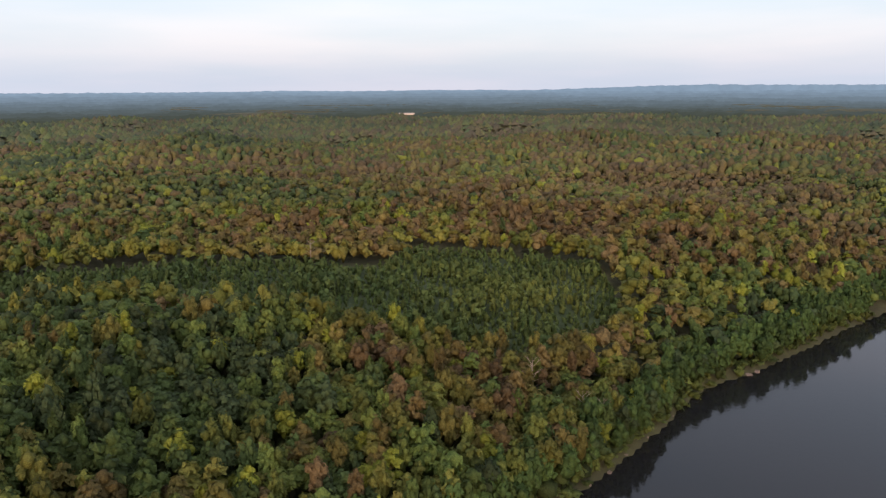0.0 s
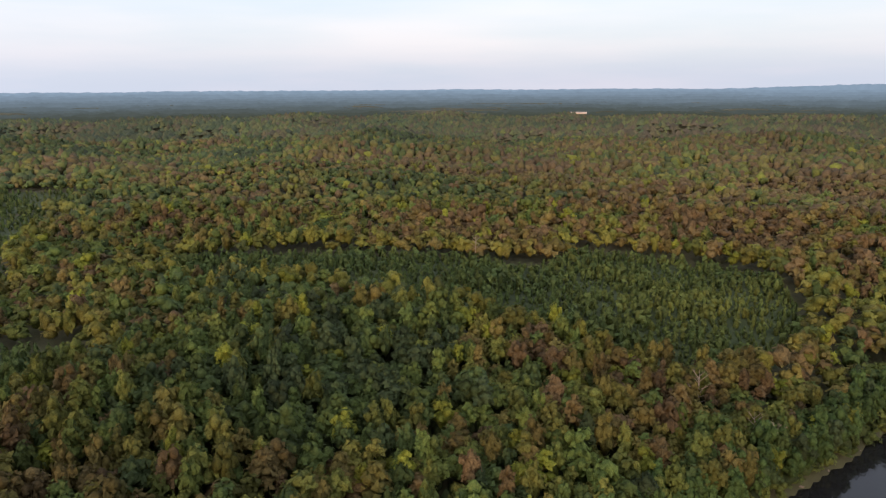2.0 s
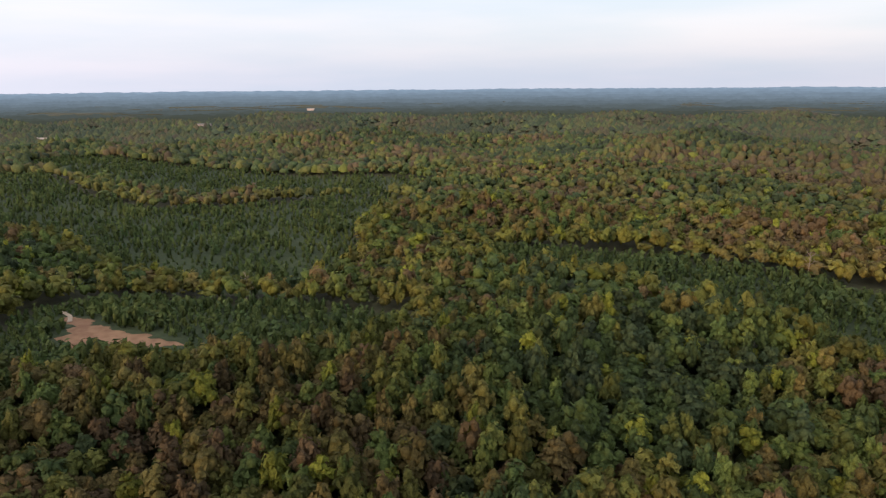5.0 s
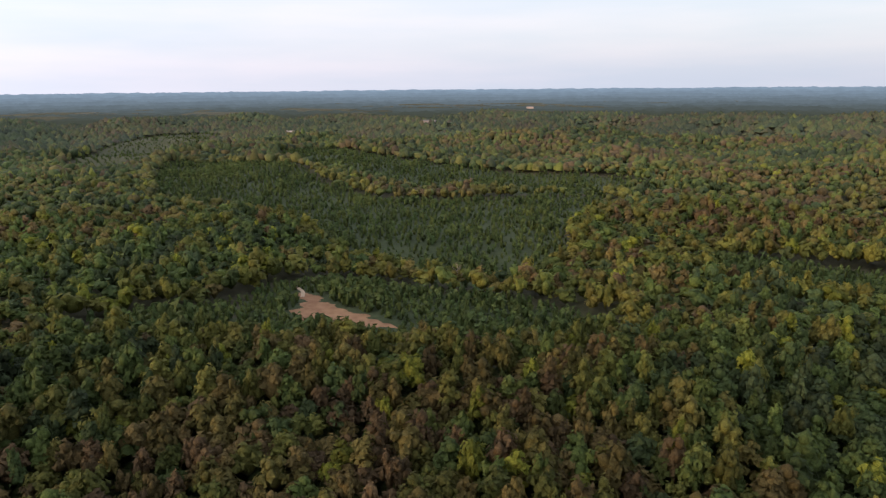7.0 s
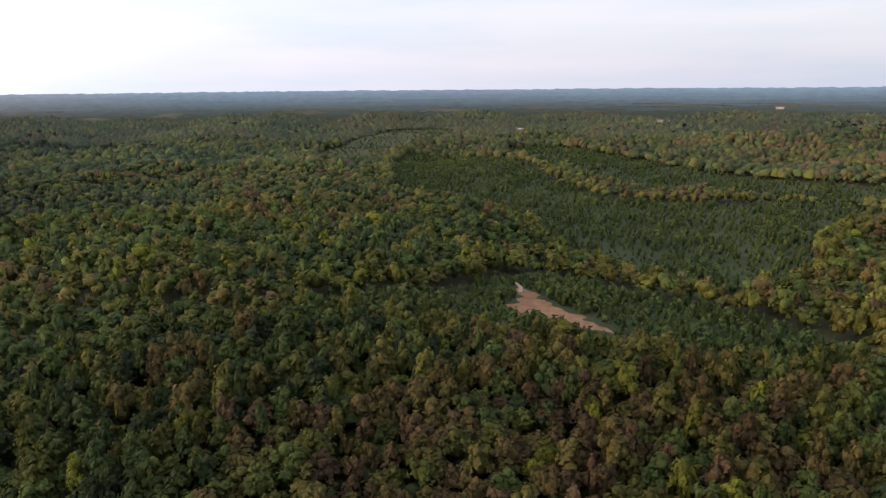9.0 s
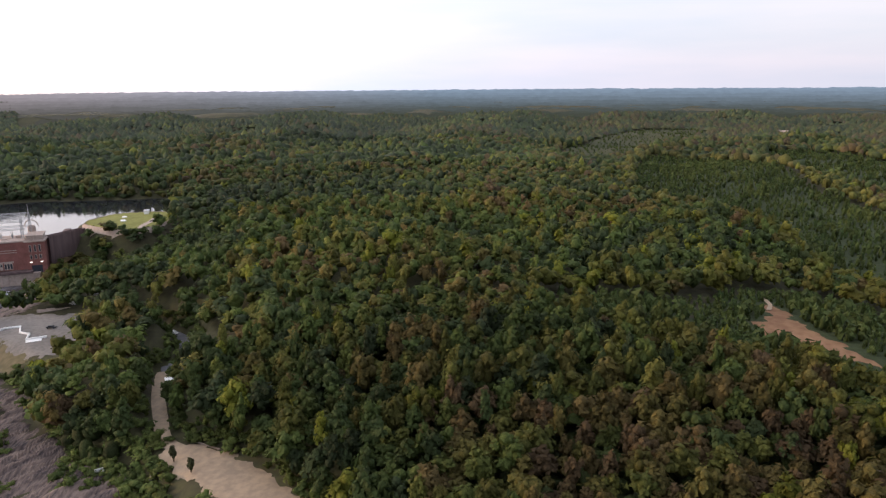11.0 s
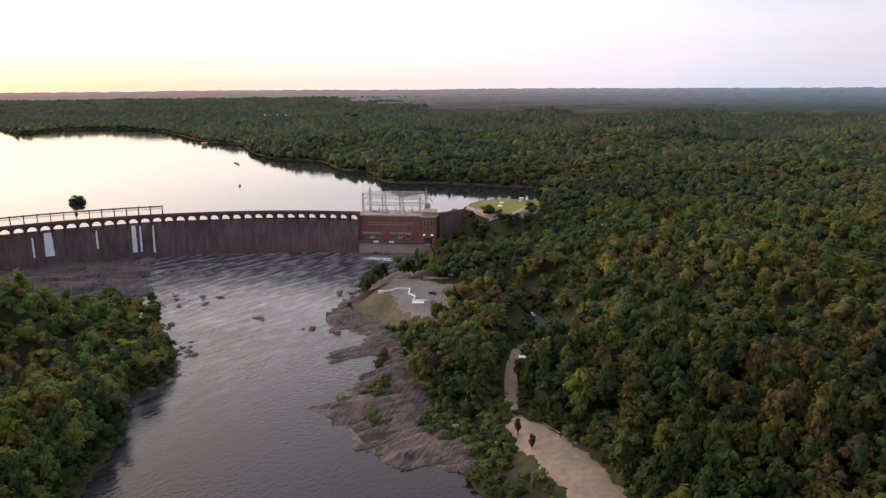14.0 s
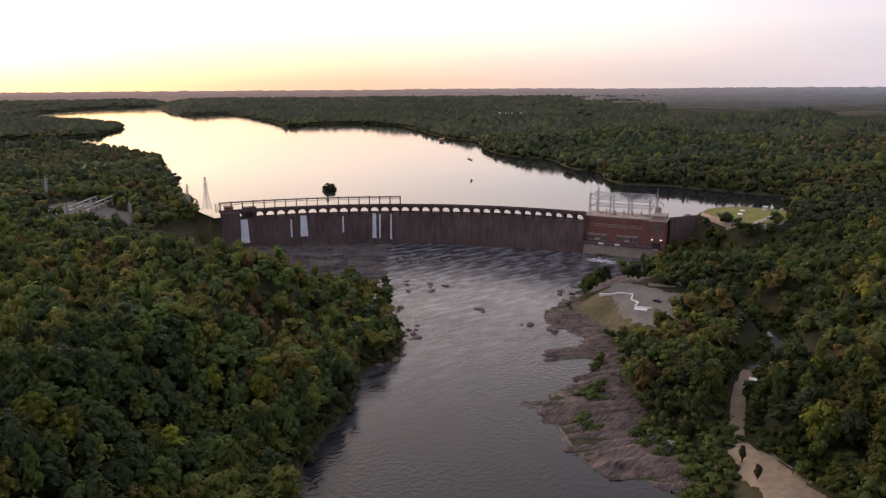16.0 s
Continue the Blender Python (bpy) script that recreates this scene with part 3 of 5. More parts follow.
def tints(x, y, seed):
    """Colour of each tree: patches of deep green, yellow green, ochre oak and rusty pine, with some light put in."""
    rs = np.random.RandomState(seed)
    warm = 0.75 * waves(x, y, 21, 300) + 0.5 * waves(x, y, 23, 110)
    warm = warm + 0.55 * np.clip((y - 60) / 300, -1, 1) + 0.3 * np.clip((x + 200) / 250, -1, 1)
    # broad rusty stand beyond the plantation, green hollow before it
    warm = warm + 1.0 * np.exp(-((x - 60) ** 2 + (y - 680) ** 2) / 260 ** 2) - 0.9 * np.exp(-((x + 70) ** 2 + (y - 232) ** 2) / 45 ** 2) + 0.7 * np.exp(-((x - 30) ** 2 + (y - 215) ** 2) / 45 ** 2) + 1.3 * np.exp(-((x + 25) ** 2 + (y - 165) ** 2) / 45 ** 2)
    warm = warm + 0.45 * np.exp(-((x + 125) ** 2 + (y - 95) ** 2) / 65 ** 2) + 0.5 * np.exp(-((x + 290) ** 2 + (y + 60) ** 2) / 80 ** 2)
    warm = warm - 2.2 * np.clip(1 - signed(x, y, RIVER_EDGE) / 34, 0, 1) * (y > 60)
    u = np.clip(2.3 + 1.15 * warm + rs.normal(0, 1.25, x.size), 0, 4.999)
    i = u.astype(int)
    f = (u - i)[:, None]
    c = GREENS[i] * (1 - f) + GREENS[i + 1] * f
    # low sun put into the tint: yellow-green edge of stands along the plantations
    for poly in (FIELD_EAST, FIELD_WEST, FIELD_NEAR):
        d = signed(x, y, poly)
        edge = ((d > 0) & (d < 15))[:, None] * rs.uniform(0, 1, (x.size, 1))
        c = c * (1 - edge) + edge * np.array([(0.135, 0.130, 0.024)])
    c = np.where(rs.uniform(size=(x.size, 1)) < 0.04, np.array([(0.150, 0.165, 0.022)]), c)
    # light put into the tint: patches fitted to the view, backlit left bank lifted
    return c * rs.uniform(0.58, 1.22, (x.size, 1)) * (1 + 0.16 * waves(x, y, 33, 420) - 0.42 * np.exp(-((x + 230) ** 2 + (y + 25) ** 2) / 150 ** 2) - 0.28 * np.exp(-((x + 150) ** 2 + (y - 110) ** 2) / 65 ** 2) - 0.25 * np.exp(-((x + 80) ** 2 + (y - 125) ** 2) / 45 ** 2)
                                                      + 0.6 * np.exp(-((x + 110) ** 2 + (y + 265) ** 2) / 120 ** 2))[:, None]


rs0 = np.random.RandomState(4)
MID = [crown("broad", 9, 125, 1, rs0, 0.75) for i in range(9)] + [crown("pine", 9, 130, 1, rs0, 0.75) for i in range(2)]
LOW = [crown("broad", 4, 32, 1, rs0, 1.15) for i in range(6)] + [crown("pine", 6, 60, 1, rs0, 0.9)]
RAGGED = [crown("broad", 2, 6, 1, rs0, 1.6) for i in range(6)]
FAR = [crown("broad", 1, 0, 1, rs0) for i in range(6)]
for i, (v, f) in enumerate(FAR):
    v = v - v.min(0)
    v = v / v.max(0) - (0.5, 0.5, 0)
    v = v * (1 + rs0.uniform(-0.2, 0.2, (len(v), 1)))
    FAR[i] = (v, f[(v[f][:, :, 2].mean(1) > 0.22)])
DOME = [dome(5, rs0) for i in range(6)]
SPRUCE = [crown("cone", 1, 6, 1, rs0, 2.0) for i in range(6)]
for i, (v, f) in enumerate(SPRUCE):
    v = v - v.min(0)
    SPRUCE[i] = (v / v.max(0) - (0.5, 0.5, 0), f)


def part(name, bm, mat, parent, label=""):
    """Links a bmesh as one mesh object under a thing or a part."""
    me = bpy.data.meshes.new(name)
    bm.normal_update()
    bm.to_mesh(me)
    bm.free()
    me.materials.append(mat)
    ob = new(name, me)
    ob.parent = parent
    if label:
        ob["label"] = label
    return ob


def thing(name, label, category, m=Matrix(), group=""):
    ob = new(name)
    ob.matrix_world = m
    ob.empty_display_size = 0.5
    return tagged(ob, label, category, group)


def arrays_part(name, v, f, mat, parent):
    me = bpy.data.meshes.new(name)
    me.from_pydata(np.asarray(v).tolist(), [], np.asarray(f).tolist())
    me.materials.append(mat)
    ob = new(name, me)
    ob.parent = parent
    return ob


def limb(bm, p, q, r0, r1, sides=6):
    """A tapered round bar from p to q."""
    p, q = Vector(p), Vector(q)
    d = q - p
    m = Matrix.Translation((p + q) / 2) @ d.to_track_quat("Z", "Y").to_matrix().to_4x4()
    bmesh.ops.create_cone(bm, cap_ends=True, segments=sides, radius1=r0, radius2=max(r1, 0.004), depth=d.length, matrix=m)


def box(bm, x0, x1, y0, y1, z0, z1, bevel=0.0):
    r = bmesh.ops.create_cube(bm, size=1.0, matrix=Matrix.LocRotScale(((x0 + x1) / 2, (y0 + y1) / 2, (z0 + z1) / 2), None, (x1 - x0, y1 - y0, z1 - z0)))
    if bevel:
        e = list({e for v in r["verts"] for e in v.link_edges})
        bmesh.ops.bevel(bm, geom=e, offset=bevel, segments=1, affect="EDGES")
    return r["verts"]


def tree(kind, seed, width, height, label):
    """A single tree: trunk with limbs, and a crown of many clumps."""
    rs = np.random.RandomState(seed)
    top = thing("tree", label, "tree", group="forest trees above the river")
    bm = bmesh.new()
    limb(bm, (0, 0, -0.6), (0, 0, height * 0.55), 0.30, 0.18, 8)
    limb(bm, (0, 0, height * 0.55), (0.2, 0.1, height * 0.88), 0.18, 0.05, 6)
    for i in range(7):
        a, z = i * 2.4 + rs.uniform(0, 0.5), height * (0.38 + 0.07 * i)
        d = width * 0.33 * (1 - 0.09 * i)
        limb(bm, (0, 0, z), (math.cos(a) * d, math.sin(a) * d, z + height * (0.10 if kind == "broad" else 0.03)), 0.10, 0.03, 5)
    part("trunk", bm, BARK, top)
    lobes, leaves = (24, 760) if kind == "broad" else (16, 800)
    v, f = crown(kind, lobes, leaves, 1, rs, 0.45)
    v = v * (width, width, height * 0.78) + (0, 0, height * 0.24)
    arrays_part("crown", v, f, LEAF_NEAR, top)
    return top


def tree_spots():
    x, y = scatter(5.3, 96, 262, 31)
    m = free(x, y)
    return x[m], y[m]


KINDS = [tree("broad", 1, 8.0, 14, "broadleaved tree with a dense rounded leafy crown"), tree("broad", 2, 7.4, 15, "tall broadleaved tree with a domed leafy crown"),
         tree("broad", 3, 9.0, 13.5, "wide broadleaved tree with a lumpy leafy crown"), tree("pine", 4, 7.2, 17, "tall pine with a layered open crown"),
         tree("broad", 6, 6.6, 14.5, "slender broadleaved tree with an uneven leafy crown")]
_x, _y = tree_spots()
_h = land(_x, _y)
_c = tints(_x, _y, 33)
_order = np.argsort(np.hypot(_x, _y))
_near = _order[:300]
_rs = np.random.RandomState(8)
for n, i in enumerate(_near):
    k = _rs.choice(5, p=[0.27, 0.24, 0.22, 0.12, 0.15])
    m = pose(_x[i], _y[i], _h[i] - 0.3, 0, 0, _rs.uniform(0, 360)) @ Matrix.Diagonal((*([_rs.uniform(0.6, 1.0)] * 2), _rs.uniform(0.72, 1.15), 1))
    t = copy_thing(KINDS[k], m)
    for o in t.children:
        o.color = (*_c[i], 1)
for k in KINDS:
    for o in (*k.children, k):
        bpy.data.objects.remove(o)


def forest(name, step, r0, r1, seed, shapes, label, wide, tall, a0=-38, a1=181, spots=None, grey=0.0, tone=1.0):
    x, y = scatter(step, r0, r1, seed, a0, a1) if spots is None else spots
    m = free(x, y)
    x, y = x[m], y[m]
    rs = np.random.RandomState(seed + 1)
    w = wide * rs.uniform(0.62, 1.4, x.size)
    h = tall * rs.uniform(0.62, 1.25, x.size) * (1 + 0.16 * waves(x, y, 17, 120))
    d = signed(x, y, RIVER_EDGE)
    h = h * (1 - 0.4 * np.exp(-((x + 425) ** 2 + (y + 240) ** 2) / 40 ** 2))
    # grey and tone put distance haze into the leaf tints
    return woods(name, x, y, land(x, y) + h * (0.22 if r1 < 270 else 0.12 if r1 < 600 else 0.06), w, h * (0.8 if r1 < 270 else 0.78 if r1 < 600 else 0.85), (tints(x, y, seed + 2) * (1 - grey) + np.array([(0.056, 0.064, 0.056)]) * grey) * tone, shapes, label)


forest("forest_near", 0, 0, 0, 31, MID, "mixed forest of green and ochre treetops above the river", 6.9, 15.5, spots=(_x[_order[300:]], _y[_order[300:]]))
forest("forest_middle", 6.9, 262, 520, 41, LOW, "mixed forest of green and ochre treetops", 7.8, 15, tone=1.1)
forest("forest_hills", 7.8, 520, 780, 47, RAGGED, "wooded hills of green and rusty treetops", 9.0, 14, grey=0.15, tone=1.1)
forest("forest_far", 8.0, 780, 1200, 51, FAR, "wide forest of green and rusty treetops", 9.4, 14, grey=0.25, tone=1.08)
forest("forest_distant", 12.0, 1200, 1960, 61, DOME, "distant forest canopy, hazed grey-green in its colour", 16, 13, grey=0.5, tone=1.2)
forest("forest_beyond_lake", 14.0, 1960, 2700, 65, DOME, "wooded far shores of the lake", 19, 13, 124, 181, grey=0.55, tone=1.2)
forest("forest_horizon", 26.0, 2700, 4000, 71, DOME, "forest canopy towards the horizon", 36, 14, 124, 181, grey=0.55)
forest("forest_behind", 13.0, 30, 700, 81, DOME, "forest on the far river bank", 15, 15, 181, 322)


def shrubs(name, x, y, wide, tall, seed, label, tone=1.0):
    rs = np.random.RandomState(seed)
    w, h = wide * rs.uniform(0.6, 1.4, x.size), tall * rs.uniform(0.5, 1.3, x.size)
    c = np.array([(0.062, 0.088, 0.026)]) * rs.uniform(0.6, 1.4, (x.size, 1)) * tone + rs.uniform(0, 0.03, (x.size, 1)) * np.array([(1.0, 0.8, 0.05)])
    woods(name, x, y, land(x, y) - h * 0.15, w, h * 1.1, c, LOW, label, "shrubs")


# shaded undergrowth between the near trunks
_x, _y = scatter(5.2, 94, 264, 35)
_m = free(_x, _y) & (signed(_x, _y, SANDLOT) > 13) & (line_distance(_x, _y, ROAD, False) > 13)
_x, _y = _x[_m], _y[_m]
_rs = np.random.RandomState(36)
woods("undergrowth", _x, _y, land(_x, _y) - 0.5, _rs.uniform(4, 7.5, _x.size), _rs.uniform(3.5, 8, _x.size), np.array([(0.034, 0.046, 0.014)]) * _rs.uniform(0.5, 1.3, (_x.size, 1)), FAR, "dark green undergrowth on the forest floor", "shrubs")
# tall trees that stand at the water's edge
_x, _y = scatter(5.4, 90, 520, 53)
_d = signed(_x, _y, RIVER_EDGE)
_m = (_d > 0.2) & (_d < 11) & (_y > 60)
_x, _y = _x[_m], _y[_m]
_rs = np.random.RandomState(54)
_h = _rs.uniform(12, 18, _x.size)
woods("bank_trees", _x, _y, land(_x, _y) + 0.4, _rs.uniform(5.5, 8.0, _x.size), _h, np.array([(0.046, 0.075, 0.021)]) * _rs.uniform(0.65, 1.3, (_x.size, 1)), MID, "tall green trees standing at the river's edge")
# bushes that hang over the water's edge
_x, _y = scatter(3.9, 90, 420, 55)
_d = signed(_x, _y, RIVER_EDGE)
_m = (_d > -0.9) & (_d < 6.5) & (signed(_x, _y, SLOPE) > 0) & ((_x > -255) | (_y > -230)) & (signed(_x, _y, ROCK_LEFT) > 2) & (signed(_x, _y, ROCK_RIGHT) > 1) & (line_distance(_x, _y, DAM_LINE, False) > 14)
shrubs("bank_shrubs", _x[_m], _y[_m], 4.6, 4.8, 56, "leafy green bushes along the river bank", 0.7)
_x, _y = scatter(8.0, 420, 2400, 59, 95, 181)
_d = signed(_x, _y, LAKE_EDGE)
_m = (_d > -1.0) & (_d < 13) & (line_distance(_x, _y, DAM_LINE, False) > 14) & (signed(_x, _y, PAD) > 3)
_x, _y = _x[_m], _y[_m]
_rs = np.random.RandomState(60)
woods("lake_shore_trees", _x, _y, np.full(_x.size, LAKE_Z - 0.5), _rs.uniform(7, 12, _x.size), _rs.uniform(6, 12, _x.size), tints(_x, _y, 62), RAGGED, "trees leaning over the lake shore")
_x, _y = scatter(4.6, 90, 240, 63)
_m = (signed(_x, _y, OPEN_SHORE) < 2) & (signed(_x, _y, SANDLOT) > 2) & (signed(_x, _y, RIVER_EDGE) > 2) & (signed(_x, _y, ROCK_RIGHT) > -2) & (waves(_x, _y, 65, 22) > -0.2)
shrubs("shore_brush", _x[_m], _y[_m], 4.2, 4.2, 64, "loose green brush beside the sandy turning place", 1.2)
_x, _y = scatter(3.2, 90, 420, 67)
_d, _q = signed(_x, _y, SANDLOT), line_distance(_x, _y, ROAD, False)
_m = (((_d > 0.8) & (_d < 9)) | ((_q > 3.6) & (_q < 8))) & (_d > 0.8) & (_q > 3.6) & (signed(_x, _y, LOT) > 1) & (signed(_x, _y, OPEN_SHORE) > 1) & (signed(_x, _y, RIVER_EDGE) > 3)
shrubs("roadside_brush", _x[_m], _y[_m], 4.0, 4.6, 68, "green brush along the forest road", 0.9)
# thicket between the rock shelf and the road
_x, _y = scatter(3.8, 90, 420, 57)
_m = (signed(_x, _y, ROCK_RIGHT) > -17) & (signed(_x, _y, ROCK_RIGHT) < 10) & (signed(_x, _y, RIVER_EDGE) > 9) & (signed(_x, _y, LOT) > 1) & (signed(_x, _y, LAWN) > 0) & (signed(_x, _y, SANDLOT) > 1.5) & (line_distance(_x, _y, ROAD, False) > 4)
_m &= (_x > -285) & (waves(_x, _y, 61, 26) > -0.35 + 0.08 * np.clip(-signed(_x, _y, ROCK_RIGHT), 0, 20))
shrubs("rock_thicket", _x[_m], _y[_m], 4.4, 4.5, 58, "green brush growing on the rocky shore", 1.2)


def plantation(name, poly, step, seed, label, tall=5.6):
    x0, y0 = poly.min(0)
    x1, y1 = poly.max(0)
    rs = np.random.RandomState(seed)
    gx, gy = np.meshgrid(np.arange(x0, x1, step), np.arange(y0, y1, step))
    gx, gy = gx.ravel() + rs.uniform(-0.36, 0.36, gx.size) * step, gy.ravel() + rs.uniform(-0.36, 0.36, gx.size) * step
    m = (signed(gx, gy, poly) < 1) & (signed(gx, gy, CLEARING) > 1.5) & (rs.uniform(size=gx.size) > 0.12)
    x, y = gx[m], gy[m]
    h = tall * rs.uniform(0.55, 1.25, x.size) * (1 + 0.25 * waves(x, y, 19, 45))
    # yellow light on the east field's right half is put into its tint
    c = np.array([(0.042, 0.066, 0.021)]) * rs.uniform(0.7, 1.35, (x.size, 1)) + rs.uniform(0, 0.035, (x.size, 1)) * np.array([(1.0, 0.85, 0.1)]) + 0.026 * np.exp(-((x - 30) ** 2 + (y - 320) ** 2) / 45 ** 2)[:, None] * np.array([(1.0, 0.8, 0.1)])
    woods(name, x, y, land(x, y) - 0.3, h * 0.58, h, c, SPRUCE, label)


BRUSH = material("field_brush", (0.022, 0.034, 0.012), 1.0, color2=(0.044, 0.055, 0.020), scale=0.4, big=0.03, bump=0.5)
for poly, step, label in ((FIELD_EAST, 3.2, "plantation of young dark green pines"), (FIELD_NEAR, 3.2, "plantation of young dark green pines beside a clearing"),
                          (FIELD_WEST, 5.0, "wide plantation of young dark green pines"), (STRIP_WEST, 6.0, "strip of young dark green pines")):
    draped("field_ground", poly, BRUSH, 0.25, 6.0, "low brushy ground between young pines", "ground")
    plantation("pine_plantation", poly, step, int(abs(poly[0, 0])), label)
TANFIELD = material("dry_field", (0.030, 0.036, 0.013), 1.0, color2=(0.050, 0.052, 0.020), scale=0.1, big=0.01)
plantation("pine_plantation", FIELD_TAN, 8.5, 77, "far field dotted with young green pines", 5.0)
draped("dry_field", FIELD_TAN, TANFIELD, 1.5, 14.0, "dry tan hay field ringed by forest", "field")

# far ridges that glow, with haze put into their colour
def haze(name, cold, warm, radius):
    """A plain glowing distance with haze put into its colour, warmer towards the sunset."""
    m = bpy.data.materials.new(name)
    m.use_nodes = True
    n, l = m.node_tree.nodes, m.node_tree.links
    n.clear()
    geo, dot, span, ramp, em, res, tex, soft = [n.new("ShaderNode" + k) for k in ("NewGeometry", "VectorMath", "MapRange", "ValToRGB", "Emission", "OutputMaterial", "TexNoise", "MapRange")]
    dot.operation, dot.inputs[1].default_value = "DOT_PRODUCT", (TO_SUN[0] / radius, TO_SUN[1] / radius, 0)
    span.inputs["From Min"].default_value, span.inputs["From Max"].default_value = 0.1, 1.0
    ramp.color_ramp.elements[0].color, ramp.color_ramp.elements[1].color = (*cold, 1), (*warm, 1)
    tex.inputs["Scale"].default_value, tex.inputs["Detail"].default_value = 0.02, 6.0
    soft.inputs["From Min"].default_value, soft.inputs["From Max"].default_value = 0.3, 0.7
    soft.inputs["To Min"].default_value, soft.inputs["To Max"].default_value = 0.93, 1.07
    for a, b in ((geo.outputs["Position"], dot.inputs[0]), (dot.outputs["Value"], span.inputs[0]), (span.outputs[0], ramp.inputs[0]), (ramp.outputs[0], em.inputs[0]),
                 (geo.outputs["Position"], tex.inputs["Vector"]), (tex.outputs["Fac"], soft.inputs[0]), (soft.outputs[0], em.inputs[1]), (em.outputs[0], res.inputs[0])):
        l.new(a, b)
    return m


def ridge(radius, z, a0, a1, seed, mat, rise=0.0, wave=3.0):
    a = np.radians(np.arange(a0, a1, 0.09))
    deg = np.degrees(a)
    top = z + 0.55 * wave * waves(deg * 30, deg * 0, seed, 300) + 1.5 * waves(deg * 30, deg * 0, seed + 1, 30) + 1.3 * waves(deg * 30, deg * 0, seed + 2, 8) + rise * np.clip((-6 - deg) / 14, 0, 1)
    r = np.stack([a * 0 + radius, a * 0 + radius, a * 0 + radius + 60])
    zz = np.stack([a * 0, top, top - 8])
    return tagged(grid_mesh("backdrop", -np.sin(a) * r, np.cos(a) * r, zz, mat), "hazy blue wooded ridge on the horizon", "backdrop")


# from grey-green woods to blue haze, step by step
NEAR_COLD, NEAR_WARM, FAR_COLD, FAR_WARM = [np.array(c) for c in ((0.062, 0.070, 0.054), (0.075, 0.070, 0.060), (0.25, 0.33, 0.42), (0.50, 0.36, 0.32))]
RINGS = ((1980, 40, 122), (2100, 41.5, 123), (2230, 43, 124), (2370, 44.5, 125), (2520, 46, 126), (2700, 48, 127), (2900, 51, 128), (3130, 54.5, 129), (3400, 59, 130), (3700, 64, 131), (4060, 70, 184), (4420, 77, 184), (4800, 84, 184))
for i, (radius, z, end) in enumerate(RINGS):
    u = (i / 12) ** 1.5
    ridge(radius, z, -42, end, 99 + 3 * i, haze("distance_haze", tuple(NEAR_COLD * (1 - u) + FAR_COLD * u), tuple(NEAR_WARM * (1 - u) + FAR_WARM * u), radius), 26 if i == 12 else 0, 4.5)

# ---- open ground ----
draped("clearing", CLEARING, CLAY, 0.35, 2.5, "bare reddish clay clearing among young pines", "clearing")
draped("sand_lot", SANDLOT, SAND, 0.25, 2.0, "pale packed sand turning place", "ground")
draped("gravel_lot", LOT, GRAVEL, 0.25, 2.5, "grey gravel parking lot near the river", "car park")
draped("bank_rocks", SLOPE, ROCK, 0.3, 1.2, "broken pale rock slope below the powerhouse", "rock", 0.5)
draped("shore_lawn", LAWN, DRYGRASS, 0.2, 2.0, "dry grass slope beside the river rocks", "lawn")
draped("grass_pad", PAD, GRASS, 0.25, 2.0, "mown yellow-green grass pad by the lake", "lawn")


def road_strip(name, line, width, mat, lift, label):
    d = np.gradient(line, axis=0)
    n = np.stack([-d[:, 1], d[:, 0]], 1) / np.linalg.norm(d, axis=1)[:, None]
    u = np.linspace(-0.5, 0.5, 5)
    x = line[:, 0][:, None] + n[:, 0][:, None] * u * width
    y = line[:, 1][:, None] + n[:, 1][:, None] * u * width
    z = land(x, y).mean(1)[:, None] + lift - np.abs(u) * 0.15
    return tagged(grid_mesh(name, x, y, z, mat), label, "road")


road_strip("road", ROAD[:36], 5.0, SAND, 0.35, "narrow pale gravel road through the woods")
road_strip("road", ROAD[35:], 6.0, ASPHALT, 0.38, "grey road leading to the parking lot")

# ---- the dam ----
def circle3(a, b, c):
    (ax, ay), (bx, by), (cx, cy) = a, b, c
    d = 2 * (ax * (by - cy) + bx * (cy - ay) + cx * (ay - by))
    ux = ((ax * ax + ay * ay) * (by - cy) + (bx * bx + by * by) * (cy - ay) + (cx * cx + cy * cy) * (ay - by)) / d
    uy = ((ax * ax + ay * ay) * (cx - bx) + (bx * bx + by * by) * (ax - cx) + (cx * cx + cy * cy) * (bx - ax)) / d
    return Vector((ux, uy)), math.hypot(ax - ux, ay - uy)


ARC, RAD = circle3((-196, -503), (-311, -443), (-393, -326))
ANG0 = math.atan2(-503 - ARC.y, -196 - ARC.x)
ANG1 = math.atan2(-326 - ARC.y, -393 - ARC.x)
if ANG1 > ANG0:
    ANG1 -= 2 * math.pi
BAYS, DECK, SILL = 35, 28.6, 23.3


def on_arc(u, out=0.0):
    """Place and heading on the dam's crown, u from 0 (left abutment) to 1 (powerhouse); out: metres upstream."""
    a = ANG0 + (ANG1 - ANG0) * u
    return ARC.x + math.cos(a) * (RAD + out), ARC.y + math.sin(a) * (RAD + out), a


def swept(profile, u0, u1, steps, closed=True):
    """A profile of (metres upstream, height) carried along the arc."""
    bm = bmesh.new()
    rings = []
    for i in range(steps + 1):
        u = u0 + (u1 - u0) * i / steps
        ring = []
        for o, z in profile:
            x, y, a = on_arc(u, o)
            ring.append(bm.verts.new((x, y, z)))
        rings.append(ring)
    k = len(profile)
    for i in range(steps):
        for j in range(k):
            bm.faces.new((rings[i][j], rings[i + 1][j], rings[i + 1][(j + 1) % k], rings[i][(j + 1) % k]))
    bm.faces.new(rings[0])
    bm.faces.new(rings[-1][::-1])
    bmesh.ops.recalc_face_normals(bm, faces=bm.faces[:])
    return bm


